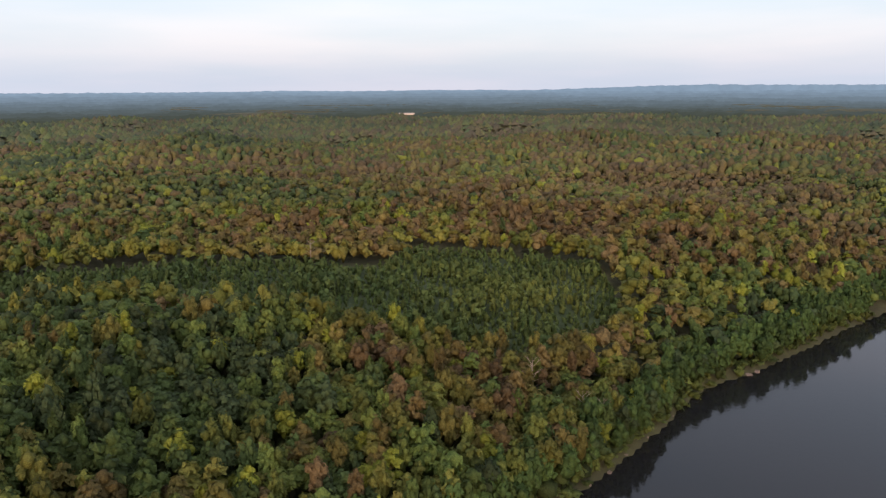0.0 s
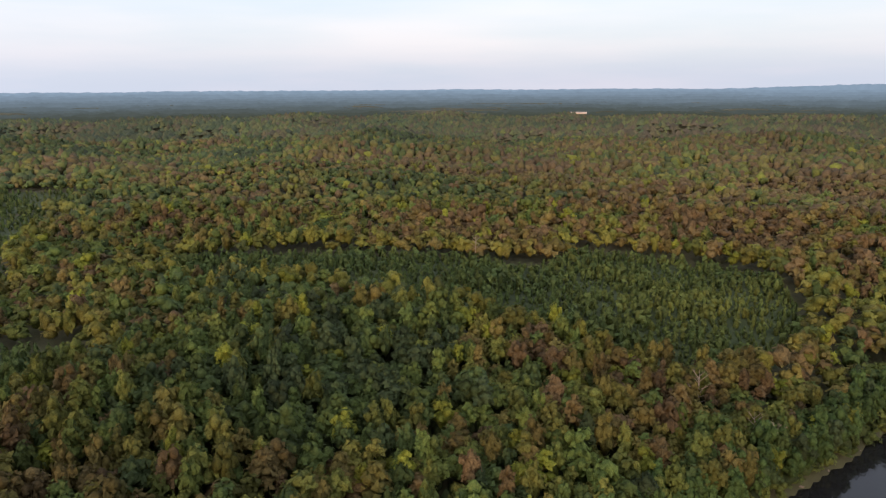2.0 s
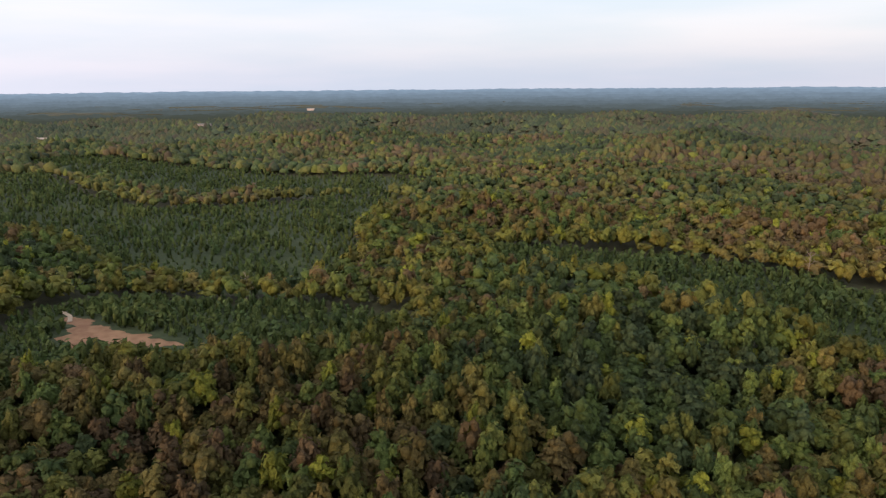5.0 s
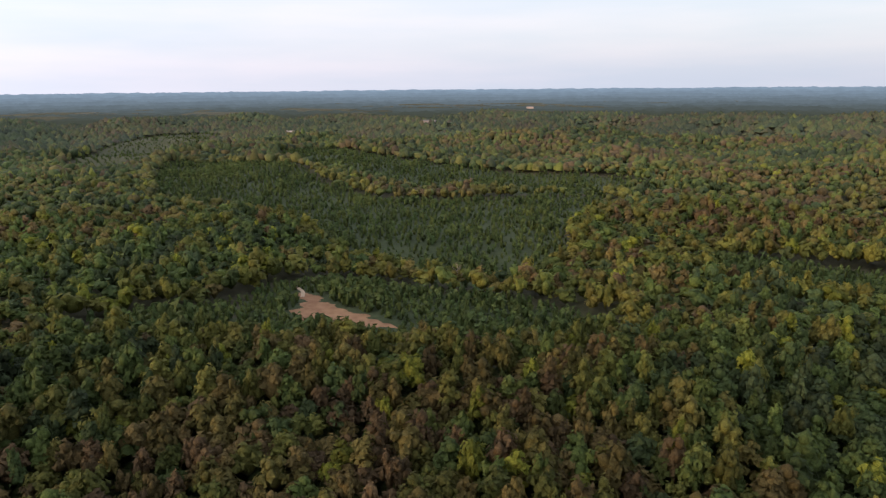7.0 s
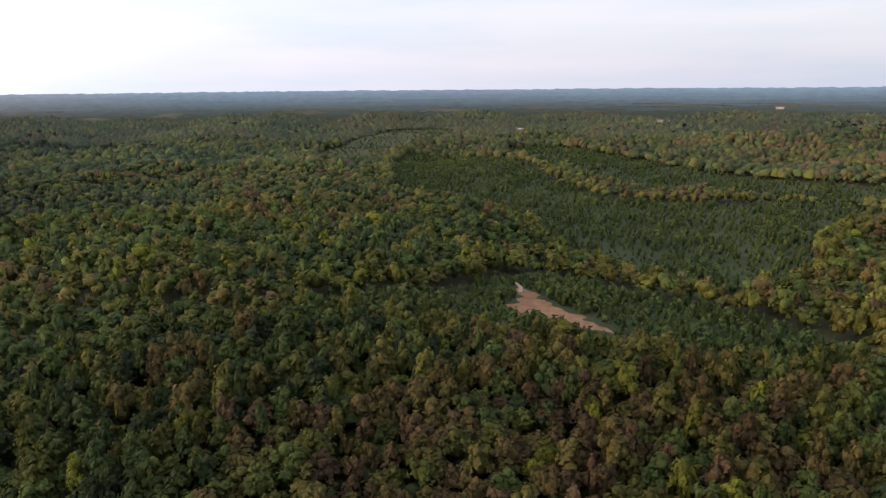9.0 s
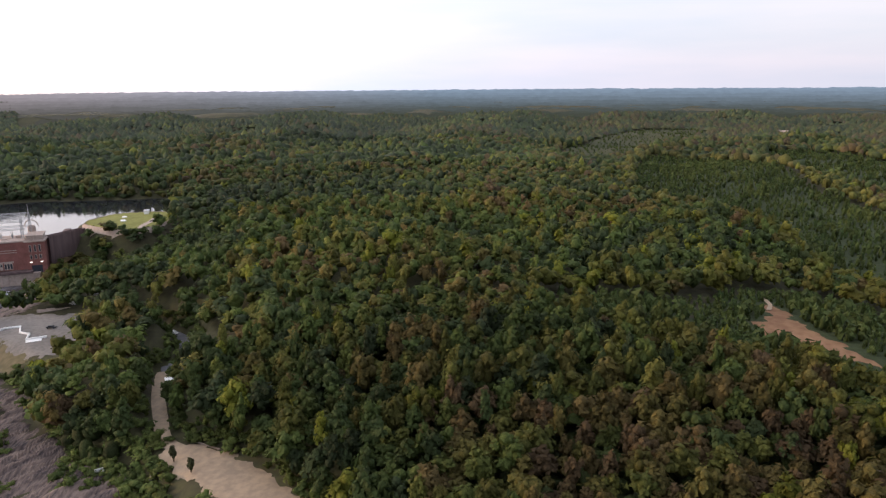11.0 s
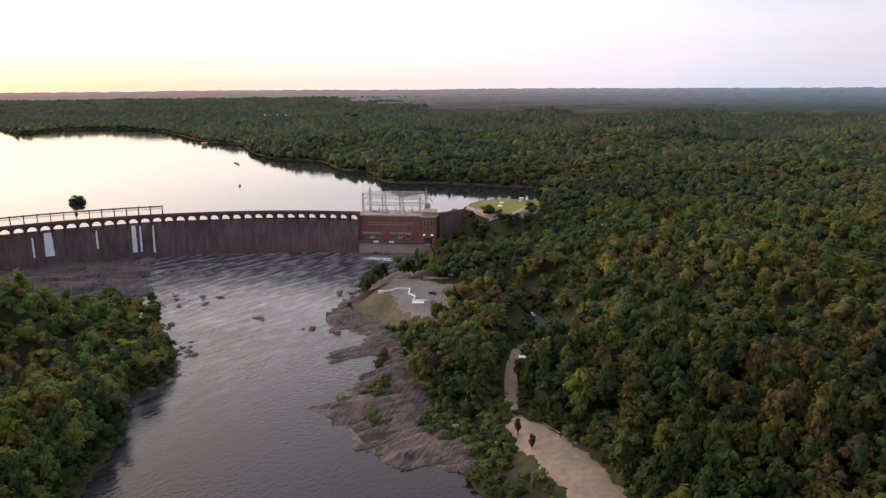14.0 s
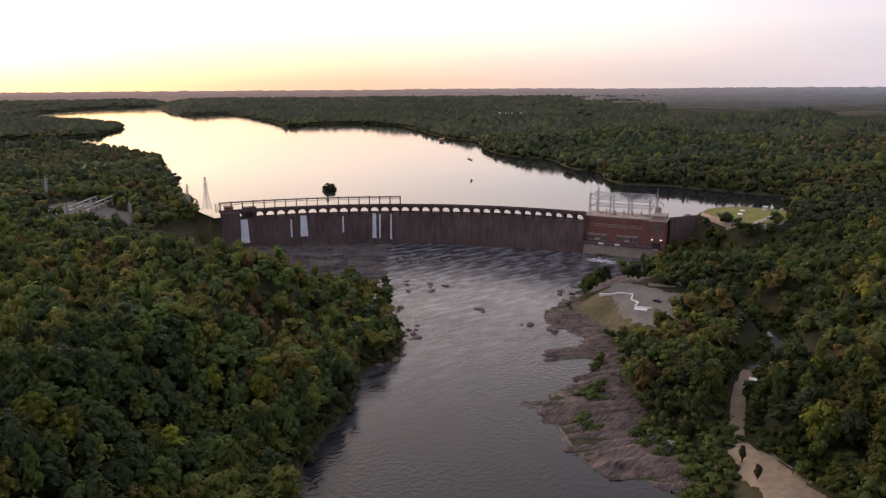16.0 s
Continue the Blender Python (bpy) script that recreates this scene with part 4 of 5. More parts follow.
SPAN = RAD * abs(ANG1 - ANG0) / BAYS
dam = thing("dam", "long curved concrete dam with an arcaded deck", "dam")
part("body", swept([(-3.5, -3), (-2.2, 8), (0.2, SILL), (4.6, SILL), (7.0, -3)], 0, 1, 70), CONCRETE, dam, "streaked dark concrete face")
part("deck", swept([(-0.4, DECK - 0.55), (-0.4, DECK), (4.8, DECK), (4.8, DECK - 0.55)], -0.004, 1, 70), CONCRETE, dam, "thin concrete deck")
part("parapet", swept([(-0.6, DECK), (-0.6, DECK + 0.75), (-0.3, DECK + 0.75), (-0.3, DECK)], -0.004, 1, 70), CONCRETE, dam)
part("parapet", swept([(4.5, DECK), (4.5, DECK + 0.75), (4.75, DECK + 0.75), (4.75, DECK)], -0.004, 1, 70), CONCRETE, dam)


def arch_mesh():
    """The flat-arched span between two piers, in x along the dam, y upstream."""
    bm = bmesh.new()
    w, top, foot = SPAN / 2 + 0.02, DECK - 0.55, SILL
    pts = [(-w + 1.0, foot)]
    for i in range(9):
        a = math.pi * (1 - i / 8)
        pts.append((math.cos(a) * (w - 1.0), SILL + 1.6 + math.sin(a) * (top - SILL - 2.2)))
    pts.append((w - 1.0, foot))
    outer = [(-w, foot), (-w, top)] + [(-w + 2 * w * i / 8, top) for i in range(1, 8)] + [(w, top), (w, foot)]
    front = [[bm.verts.new((x, y, z)) for x, z in p] for y in (0.1, 4.5) for p in (pts, outer)]
    n = len(pts)
    for a, b in ((0, 1), (2, 3)):
        for i in range(n - 1):
            bm.faces.new((front[a][i], front[a][i + 1], front[b][i + 1], front[b][i]))
    for i in range(n - 1):
        bm.faces.new((front[0][i], front[0][i + 1], front[2][i + 1], front[2][i]))
    bmesh.ops.recalc_face_normals(bm, faces=bm.faces[:])
    return bm


def placed(ob, u, out=0.0, z=0.0):
    x, y, a = on_arc(u, out)
    ob.matrix_basis = Matrix.Translation((x, y, z)) @ Matrix.Rotation(a - math.pi / 2, 4, "Z")
    return ob


def again(ob, u, out=0.0, z=0.0):
    o = ob.copy()
    scene.collection.objects.link(o)
    return placed(o, u, out, z)


arch = part("arch", arch_mesh(), CONCRETE, dam)
bm = bmesh.new()
box(bm, -0.7, 0.7, -0.55, 0.6, SILL - 7, DECK - 0.55, 0.12)
for v in bm.verts:
    if v.co.z < SILL:
        v.co.y += 0.15
pier = part("pier", bm, CONCRETE, dam)
bm = bmesh.new()
box(bm, -SPAN / 2 + 0.9, SPAN / 2 - 0.9, 2.6, 3.0, SILL - 0.2, SILL + 0.35)
gate = part("gate", bm, material("rusty_gate_steel", (0.09, 0.06, 0.05), 0.7, 0.3, spread=0.3, scale=1.5), dam, "low rusty steel gate")
for i in range(BAYS):
    u = (i + 0.5) / BAYS
    placed(arch, u) if i == 0 else again(arch, u)
    placed(gate, u) if i == 0 else again(gate, u)
for i in range(BAYS + 1):
    placed(pier, i / BAYS) if i == 0 else again(pier, i / BAYS)

# steel hoist frame over the gated bays
GATED = 17
frame_top = DECK + 6.6
hoist = thing("hoist_frame", "brown steel gantry frame over the spillway gates", "gantry")
HOIST = material("brown_hoist_steel", (0.16, 0.12, 0.11), 0.7, 0.3, spread=0.3, scale=1.0)
bm = bmesh.new()
for y in (1.2, 4.2):
    box(bm, -0.28, 0.28, y - 0.28, y + 0.28, DECK, frame_top, 0.05)
box(bm, -0.2, 0.2, 1.2, 4.2, frame_top - 0.5, frame_top)
box(bm, -0.65, 0.65, 0.8, 4.6, frame_top, frame_top + 0.5, 0.08)
post = part("post", bm, HOIST, hoist)
for i in range(GATED + 1):
    placed(post, i / BAYS) if i == 0 else again(post, i / BAYS)
for o in (1.2, 4.2):
    part("rail", swept([(o - 0.2, frame_top - 0.35), (o - 0.2, frame_top + 0.12), (o + 0.2, frame_top + 0.12), (o + 0.2, frame_top - 0.35)], 0, GATED / BAYS, 40), HOIST, hoist)
    part("rail", swept([(o - 0.1, frame_top - 1.7), (o - 0.1, frame_top - 1.5), (o + 0.1, frame_top - 1.5), (o + 0.1, frame_top - 1.7)], 0, GATED / BAYS, 40), HOIST, hoist)
bm = bmesh.new()
box(bm, -0.9, 0.9, 1.4, 4.0, frame_top - 3.2, frame_top - 0.6, 0.15)
placed(part("hoist", bm, HOIST, hoist, "square hoist machine"), 10.0 / BAYS)
bm = bmesh.new()
for x in (-3.4, 0):
    for y in (1.2, 4.2):
        limb(bm, (x, y, DECK), (x, y, frame_top), 0.12, 0.12, 5)
for i in range(6):
    z = DECK + 1.1 * i
    limb(bm, (-3.4, 1.2, z), (0, 1.2, z + 1.1), 0.09, 0.09, 4)
    limb(bm, (0, 1.2, z), (-3.4, 1.2, z + 1.1), 0.09, 0.09, 4)
placed(part("stair_tower", bm, HOIST, hoist, "braced steel stair tower"), 0.0)


def spill(u, width, top, foot, label):
    """A sheet of falling water on the dam's face."""
    bm = bmesh.new()
    rs = np.random.RandomState(int(u * 1000))
    rows, cols = 16, 8
    grid = []
    for j in range(rows + 1):
        f = j / rows
        z = top + (foot - top) * f
        out = -0.6 - 2.6 * f ** 1.5
        row = [bm.verts.new(((c / cols - 0.5) * width * (1 + 0.22 * f) + rs.uniform(-0.12, 0.12), out + rs.uniform(-0.2, 0.2), z)) for c in range(cols + 1)]
        grid.append(row)
    for j in range(rows):
        for c in range(cols):
            bm.faces.new((grid[j][c], grid[j][c + 1], grid[j + 1][c + 1], grid[j + 1][c]))
    ob = part("spillway_fall", bm, FOAM, None)
    bmesh_solid = ob.modifiers.new("thick", "SOLIDIFY")
    bmesh_solid.thickness = 0.35
    tagged(ob, label, "waterfall", "water spilling over the dam")
    return placed(ob, u)


spill(2.0 / BAYS, 5.2, SILL - 1.0, 5.0, "white sheet of water falling over the spillway")
spill(7.6 / BAYS, 4.6, SILL - 0.5, 7.0, "white sheet of water falling over the spillway")
spill(14.45 / BAYS, 2.6, SILL - 0.5, 4.0, "narrow white fall on the spillway")
spill(15.0 / BAYS, 1.0, SILL - 1.0, 4.0, "thin white trickle on the spillway")
spill(16.1 / BAYS, 1.0, SILL - 1.0, 3.0, "thin white trickle on the spillway")
spill(6.4 / BAYS, 0.9, SILL - 3.0, 7.0, "thin white trickle on the spillway")
spill(11.4 / BAYS, 1.0, SILL - 2.0, 9.0, "thin white trickle on the spillway")

# left abutment
_ax, _ay, _aa = on_arc(0.0)
abut = thing("abutment", "concrete abutment block with a low control house", "building", Matrix.Translation((_ax, _ay, 0)) @ Matrix.Rotation(_aa - math.pi / 2, 4, "Z"))
bm = bmesh.new()
box(bm, 0.6, 13, -3, 11, -3, 28.4, 0.3)
part("block", bm, CONCRETE, abut)
bm = bmesh.new()
box(bm, 3, 9, 1, 8, 28.4, 31.6, 0.1)
box(bm, 2.7, 9.3, 0.7, 8.3, 31.6, 32.0)
part("control_house", bm, BRICK, abut, "small dark control house")
bm = bmesh.new()
box(bm, 16, 26, 2, 8, 24, 30.5, 0.1)
part("shed", bm, CONCRETE, abut)

# ---- the powerhouse ----
FRONT_A, FRONT_B = Vector((-394.5, -327.5)), Vector((-417, -280.5))
_d = (FRONT_B - FRONT_A).normalized()
LONG = (FRONT_B - FRONT_A).length
# x along the front away from the dam, y towards the lake
ph = thing("powerhouse", "red brick powerhouse on a stained concrete plinth", "building", Matrix.Translation((*FRONT_A, 0)) @ Matrix.Rotation(math.atan2(_d.y, _d.x), 4, "Z"))
_s = 1.0 if Vector((-_d.y, _d.x)).dot(FRONT_A) > 0 else -1.0


def ph_box(bm, x0, x1, y0, y1, z0, z1, bevel=0.0):
    """y counts from the front wall towards the lake."""
    a, b = sorted((y0 * _s, y1 * _s))
    box(bm, x0, x1, a, b, z0, z1, bevel)


ROOF = 26.6
bm = bmesh.new()
ph_box(bm, 0, LONG - 6, 0, 20, 9.0, ROOF, 0.1)
part("wall", bm, BRICK, ph, "weathered red brick walls")
bm = bmesh.new()
ph_box(bm, -0.4, LONG - 5.8, -0.4, 20.4, ROOF, ROOF + 0.9, 0.1)
part("roof", bm, PALE, ph, "flat pale roof with a stone coping")
bm = bmesh.new()
ph_box(bm, -2.5, LONG + 1, -3.4, 16, -4, 7.4, 0.3)
part("plinth", bm, PALE, ph, "stained pale concrete plinth")
for i in range(17):
    bm = bmesh.new()
    x = -1.0 + (LONG) * i / 16
    ph_box(bm, x - 0.55, x + 0.55, -3.9, -3.3, -3, 7.2, 0.1)
    part("buttress", bm, PALE, ph)
bm = bmesh.new()
ph_box(bm, -2.8, LONG - 3, -4.6, 0.0, 7.4, 8.9, 0.1)
part("walkway", bm, CONCRETE, ph, "dark concrete draft tube walkway")
for x0, x1 in ((12.0, 15.6), (23.5, 27.0)):
    bm = bmesh.new()
    ph_box(bm, x0, x1, -4.85, -4.7, 7.9, 9.4)
    part("sign", bm, WHITE, ph, "blank white warning sign")
for z in (21.6, 20.2):
    bm = bmesh.new()
    ph_box(bm, 7.5, LONG - 11, -0.3, 0.1, z, z + 0.35)
    part("band", bm, PALE, ph, "pale stone band")
for i, (x0, x1) in enumerate(((3.0, 7.6), (8.4, 12.0), (12.8, 16.4), (24.0, 28.0), (29.0, 32.6), (33.4, 38.0))):
    bm = bmesh.new()
    ph_box(bm, x0, x1, -0.35, 0.1, 9.8, 14.0)
    w = part("window", bm, PALE, ph, "pale framed window bay")
    for k in range(3):
        bm = bmesh.new()
        s = (x1 - x0) / 3
        ph_box(bm, x0 + s * k + 0.2, x0 + s * (k + 1) - 0.2, -0.42, -0.3, 10.2 if i % 3 != 1 else 11.8, 13.4)
        part("pane", bm, GLASS, w)
for x0, x1 in ((2.2, 17.2), (23.2, 38.8)):
    bm = bmesh.new()
    ph_box(bm, x0, x1, -0.5, 0.05, 14.2, 14.8)
    part("lintel", bm, PALE, ph, "pale stone lintel")
# tower at the far end
bm = bmesh.new()
ph_box(bm, LONG - 6, LONG + 5, -1.2, 16, 4.0, 26.2, 0.1)
part("tower", bm, BRICK, ph, "square brick stair tower")
bm = bmesh.new()
ph_box(bm, LONG - 6.5, LONG + 5.5, -1.7, 16.5, 26.2, 27.1, 0.1)
ph_box(bm, LONG - 4.8, LONG + 4.0, 0.5, 13, 27.1, 29.6, 0.1)
ph_box(bm, LONG - 5.3, LONG + 4.5, 0.0, 13.5, 29.6, 30.3, 0.1)
part("tower_cap", bm, PALE, ph, "stepped pale stone tower top")
for z0, z1 in ((20.0, 24.5), (15.5, 18.3)):
    for k in range(3):
        bm = bmesh.new()
        x = LONG - 4.0 + 2.6 * k
        ph_box(bm, x, x + 1.4, -1.45, -1.1, z0, z1)
        w = part("window", bm, PALE, ph)
        bm = bmesh.new()
        ph_box(bm, x + 0.25, x + 1.15, -1.52, -1.4, z0 + 0.3, z1 - 0.3)
        part("pane", bm, GLASS, w)
LAMP = bpy.data.materials.new("lit_wall_lamp")
LAMP.use_nodes = True
LAMP.node_tree.nodes["Principled BSDF"].inputs["Emission Color"].default_value = (1, 0.95, 0.85, 1)
LAMP.node_tree.nodes["Principled BSDF"].inputs["Emission Strength"].default_value = 1.6
for x in (LONG - 3.6, LONG + 2.2):
    bm = bmesh.new()
    ph_box(bm, x - 0.7, x + 0.7, -1.9, -1.2, 13.4, 13.9, 0.08)
    part("wall_lamp", bm, LAMP, ph, "lit white wall lamp")
bm = bmesh.new()
ph_box(bm, LONG - 3.8, LONG + 2.2, -1.35, -1.1, 4.5, 11.5)
part("door", bm, GLASS, ph, "tall dark doorway")
for x, y, z in ((18, 8, 1.0), (33, 6, 0.7), (8, 12, 0.7), (40, 10, 1.2)):
    bm = bmesh.new()
    ph_box(bm, x, x + 3.0, y, y + 2.2, ROOF + 0.9, ROOF + 0.9 + z, 0.08)
    part("roof_vent", bm, PALE, ph, "low pale roof vent")

# switchyard frame behind the roof
yard = thing("switchyard_frame", "grey lattice steel switchyard frame above the powerhouse roof", "switchyard", ph.matrix_world.copy())


def lattice(bm, x, y, z0, z1, w0, w1, bar=0.13, steps=7):
    """A four-legged braced mast."""
    c = [(-1, -1), (1, -1), (1, 1), (-1, 1)]
    for i in range(steps):
        f0, f1 = i / steps, (i + 1) / steps
        a, b = (w0 + (w1 - w0) * f0) / 2, (w0 + (w1 - w0) * f1) / 2
        za, zb = z0 + (z1 - z0) * f0, z0 + (z1 - z0) * f1
        for k in range(4):
            p, q = c[k], c[(k + 1) % 4]
            limb(bm, (x + p[0] * a, y + p[1] * a, za), (x + p[0] * b, y + p[1] * b, zb), bar, bar, 4)
            limb(bm, (x + p[0] * a, y + p[1] * a, za), (x + q[0] * b, y + q[1] * b, zb), bar * 0.6, bar * 0.6, 3)
            limb(bm, (x + p[0] * b, y + p[1] * b, zb), (x + q[0] * b, y + q[1] * b, zb), bar * 0.6, bar * 0.6, 3)


Z0 = ROOF + 0.9
for x, y, top in ((2.5, 6, 46.5), (5.5, 17, 49.0), (LONG - 7.5, 6, 44.5), (LONG - 4.5, 17, 46.5)):
    bm = bmesh.new()
    lattice(bm, x, y * _s, Z0 if x < LONG - 7 or y > 7 else Z0, top - 4, 1.5, 0.9, 0.16, 8)
    limb(bm, (x, y * _s, top - 4), (x, y * _s, top + 1), 0.22, 0.05, 5)
    part("mast", bm, STEEL, yard)
for x in (17.0, 30.0):
    for y in (6, 17):
        bm = bmesh.new()
        lattice(bm, x, y * _s, Z0, 42.0, 0.9, 0.8, 0.12, 6)
        part("column", bm, STEEL, yard)
for z in (41.5, 38.2, 33.4):
    for y in (6, 17):
        bm = bmesh.new()
        for dz in (0, 0.8):
            for dy in (-0.4, 0.4):
                limb(bm, (2.5, y * _s + dy, z + dz), (LONG - 5.5, y * _s + dy, z + dz), 0.11, 0.11, 4)
        for i in range(24):
            x = 3.0 + i * (LONG - 9) / 24
            limb(bm, (x, y * _s, z), (x + (LONG - 9) / 24, y * _s, z + 0.8), 0.07, 0.07, 3)
        part("beam", bm, STEEL, yard)
for x in (4, 17, 30, LONG - 6):
    for z in (41.5, 33.4):
        bm = bmesh.new()
        limb(bm, (x, 6 * _s, z), (x, 17 * _s, z), 0.16, 0.16, 4)
        part("cross_beam", bm, STEEL, yard)
for i in range(6):
    bm = bmesh.new()
    x = 7 + i * 6.2
    limb(bm, (x, 11 * _s, Z0), (x, 11 * _s, Z0 + 2.6), 0.7, 0.6, 8)
    for k in (-0.5, 0.5):
        limb(bm, (x + k, 11 * _s, Z0 + 2.6), (x + k, 11 * _s, Z0 + 4.4), 0.16, 0.10, 6)
    part("transformer", bm, STEEL, yard, "grey transformer with two bushings")

# round tank frame and lift tower by the lake
tank = thing("surge_tank", "pale riveted surge tank with an arched top rail", "tank", ph.matrix_world @ Matrix.Translation((LONG - 4.0, 19.5 * _s, 0)))
bm = bmesh.new()
limb(bm, (0, 0, 20), (0, 0, 32.6), 2.3, 2.3, 20)
limb(bm, (0, 0, 32.6), (0, 0, 33.6), 2.3, 1.2, 20)
part("shell", bm, PALE, tank)
bm = bmesh.new()
for i in range(12):
    a, b = math.pi * i / 12, math.pi * (i + 1) / 12
    limb(bm, (math.cos(a) * 3.8, 0, 33 + math.sin(a) * 4.0), (math.cos(b) * 3.8, 0, 33 + math.sin(b) * 4.0), 0.3, 0.3, 5)
part("top_rail", bm, PALE, tank)

# wall from the tower to the grass pad
bulk = thing("bulkhead_wall", "long low concrete bulkhead wall by the lake", "wall")
bm = bmesh.new()
p, q = ph.matrix_world @ Vector((LONG + 5, 9 * _s, 0)), Vector((-470, -266, 0))
dd = (q - p).normalized()
nn = Vector((-dd.y, dd.x, 0))
for a, b, z0, z1 in ((-2.2, 2.2, 0, 26.6), (-2.4, -2.0, 26.6, 27.6), (2.0, 2.4, 26.6, 27.6)):
    vs = box(bm, 0, (q - p).length, a, b, z0, z1)
    bmesh.ops.transform(bm, verts=vs, matrix=Matrix.Translation(p) @ Matrix.Rotation(math.atan2(dd.y, dd.x), 4, "Z"))
part("wall", bm, CONCRETE, bulk)

# ---- rocks ----
def rock_bed(name, poly, step, seed, strike, label, relief=1.0, rise=0.25, mat=ROCK):
    """Tilted ledges of bedrock that break the water's edge."""
    x0, y0 = poly.min(0) - 8
    x1, y1 = poly.max(0) + 8
    gx, gy = np.meshgrid(np.arange(x0, x1, step), np.arange(y0, y1, step))
    rs = np.random.RandomState(seed)
    d = signed(gx, gy, poly) + 1.6 * waves(gx, gy, seed + 5, 26) + 1.4 * waves(gx, gy, seed + 6, 8)
    a = radians(strike)
    u, v = gx * math.cos(a) + gy * math.sin(a), -gx * math.sin(a) + gy * math.cos(a)
    bend = 0.7 * waves(u * 0.3, v, seed, 34) + 0.25 * waves(u * 0.25, v, seed + 1, 10)
    ledge = (v / 3.6 + bend) % 1.0
    small = (v / 2.0 + 2.0 * bend + 0.3 * waves(u * 0.4, v, seed + 2, 6)) % 1.0
    z = rise + relief * (1.5 * np.clip(-d / 18, -1.2, 1) + 1.0 * (ledge - 0.5) + 0.6 * (small - 0.5) + 0.5 * waves(u * 0.25, v, seed + 4, 5) + 0.8 * waves(u * 0.4, v, seed + 3, 16)) + rs.uniform(-0.03, 0.03, gx.shape)
    z = np.where(d > 0, z - d * 0.4, z)
    floor = land(gx, gy)
    z = np.maximum(z, np.where(d < 0, floor * 0.5, -9))
    keep = (z > np.minimum(floor, 0) - 0.6) & (d < 8) & (z > -1.2)
    i = np.arange(gx.size).reshape(gx.shape)
    f = np.stack([i[:-1, :-1], i[:-1, 1:], i[1:, 1:], i[1:, :-1]], -1).reshape(-1, 4)
    f = f[keep.reshape(-1)[f].all(1)]
    used = np.unique(f)
    back = np.zeros(gx.size, int)
    back[used] = np.arange(len(used))
    me = bpy.data.meshes.new(name)
    me.from_pydata(np.stack([gx, gy, z], -1).reshape(-1, 3)[used].tolist(), [], back[f].tolist())
    me.materials.append(mat)
    return tagged(new(name, me), label, "rock", kind="structure")


rock_bed("rock_shelf", ROCK_RIGHT, 0.5, 201, 148, "weathered ledges of brown bedrock along the river")
rock_bed("rock_bed", ROCK_LEFT, 0.8, 211, 150, "broken dark bedrock with pools below the spillway", 1.15, 0.3, WET_ROCK)


def boulder_mesh(seed):
    rs = np.random.RandomState(seed)
    v, f = ICO2
    v = v * (1 + rs.uniform(-0.22, 0.22, (len(v), 1))) * (1.0, rs.uniform(0.55, 0.9), rs.uniform(0.3, 0.55))
    me = bpy.data.meshes.new("boulder")
    me.from_pydata(v.tolist(), [], f.tolist())
    me.materials.append(ROCK)
    return me


BOULDERS = [boulder_mesh(i) for i in range(6)]
_rs = np.random.RandomState(77)


def boulder(x, y, z, size, label="wet dark boulder standing in the river"):
    ob = new("boulder", BOULDERS[_rs.randint(6)])
    ob.matrix_world = pose(x, y, z, _rs.uniform(-12, 12), _rs.uniform(-12, 12), _rs.uniform(0, 360)) @ Matrix.Diagonal((size, size, size, 1))
    return tagged(ob, label, "boulder", "boulders in the river")


for cx, cy, n, spread, size in ((-252, -324, 12, 9, 1.9), (-247, -275, 5, 5, 1.6), (-201, -273, 5, 5, 1.5), (-251, -243, 4, 5, 1.7), (-253, -228, 5, 5, 2.6), (-272, -388, 14, 14, 2.0),
                                (-290, -376, 12, 12, 1.8), (-231, -366, 12, 13, 2.0), (-187, -262, 10, 9, 2.2), (-168, -249, 8, 6, 2.0), (-212, -300, 8, 8, 1.7), (-308, -265, 8, 12, 1.8), (-245, -352, 10, 12, 1.5)):
    for i in range(n):
        boulder(cx + _rs.normal() * spread * 0.7, cy + _rs.normal() * spread * 0.5, 0.05, size * _rs.uniform(0.4, 1.3))
b = boulder(41, 201, 8.5, 2.6, "pale grey boulder among bushes on the river bank")
b.data = b.data.copy()
b.data.materials.clear()
b.data.materials.append(GRAVEL)

# bank ledges of pale rock along the wooded bend
for x, y, s in ((128, 280, 3.0), (133, 283, 2.2), (100, 262, 2.0), (84, 242, 1.8), (70, 226, 2.0), (60, 214, 1.8), (52, 203, 1.6), (44, 196, 1.8)):
    boulder(x, y, 0.1, s * 0.6, "low brown rock at the wooded water's edge")

# white water below the powerhouse and over the shoals
def white_water(cx, cy, length, width, turn, seed, label):
    rs = np.random.RandomState(seed)
    bm = bmesh.new()
    for i in range(60):
        x, y = rs.uniform(-0.5, 0.5) * length, rs.normal() * width * 0.25
        w, h = rs.uniform(0.8, 3.6), rs.uniform(0.12, 0.45)
        n = 7
        ring = [bm.verts.new((x + math.cos(k * 2 * math.pi / n) * w * rs.uniform(0.7, 1.2), y + math.sin(k * 2 * math.pi / n) * h * rs.uniform(0.6, 1.3), 0.02)) for k in range(n)]
        top = bm.verts.new((x, y, 0.02 + 0.12 * rs.uniform(0.5, 1.5)))
        for k in range(n):
            bm.faces.new((ring[k], ring[(k + 1) % n], top))
    ob = part("white_water", bm, FOAM, None)
    ob.matrix_world = pose(cx, cy, 0.02, 0, 0, turn)
    return tagged(ob, label, "foam", kind="stuff")


white_water(-386, -298, 26, 12, 118, 1, "broken white water flowing from the powerhouse")

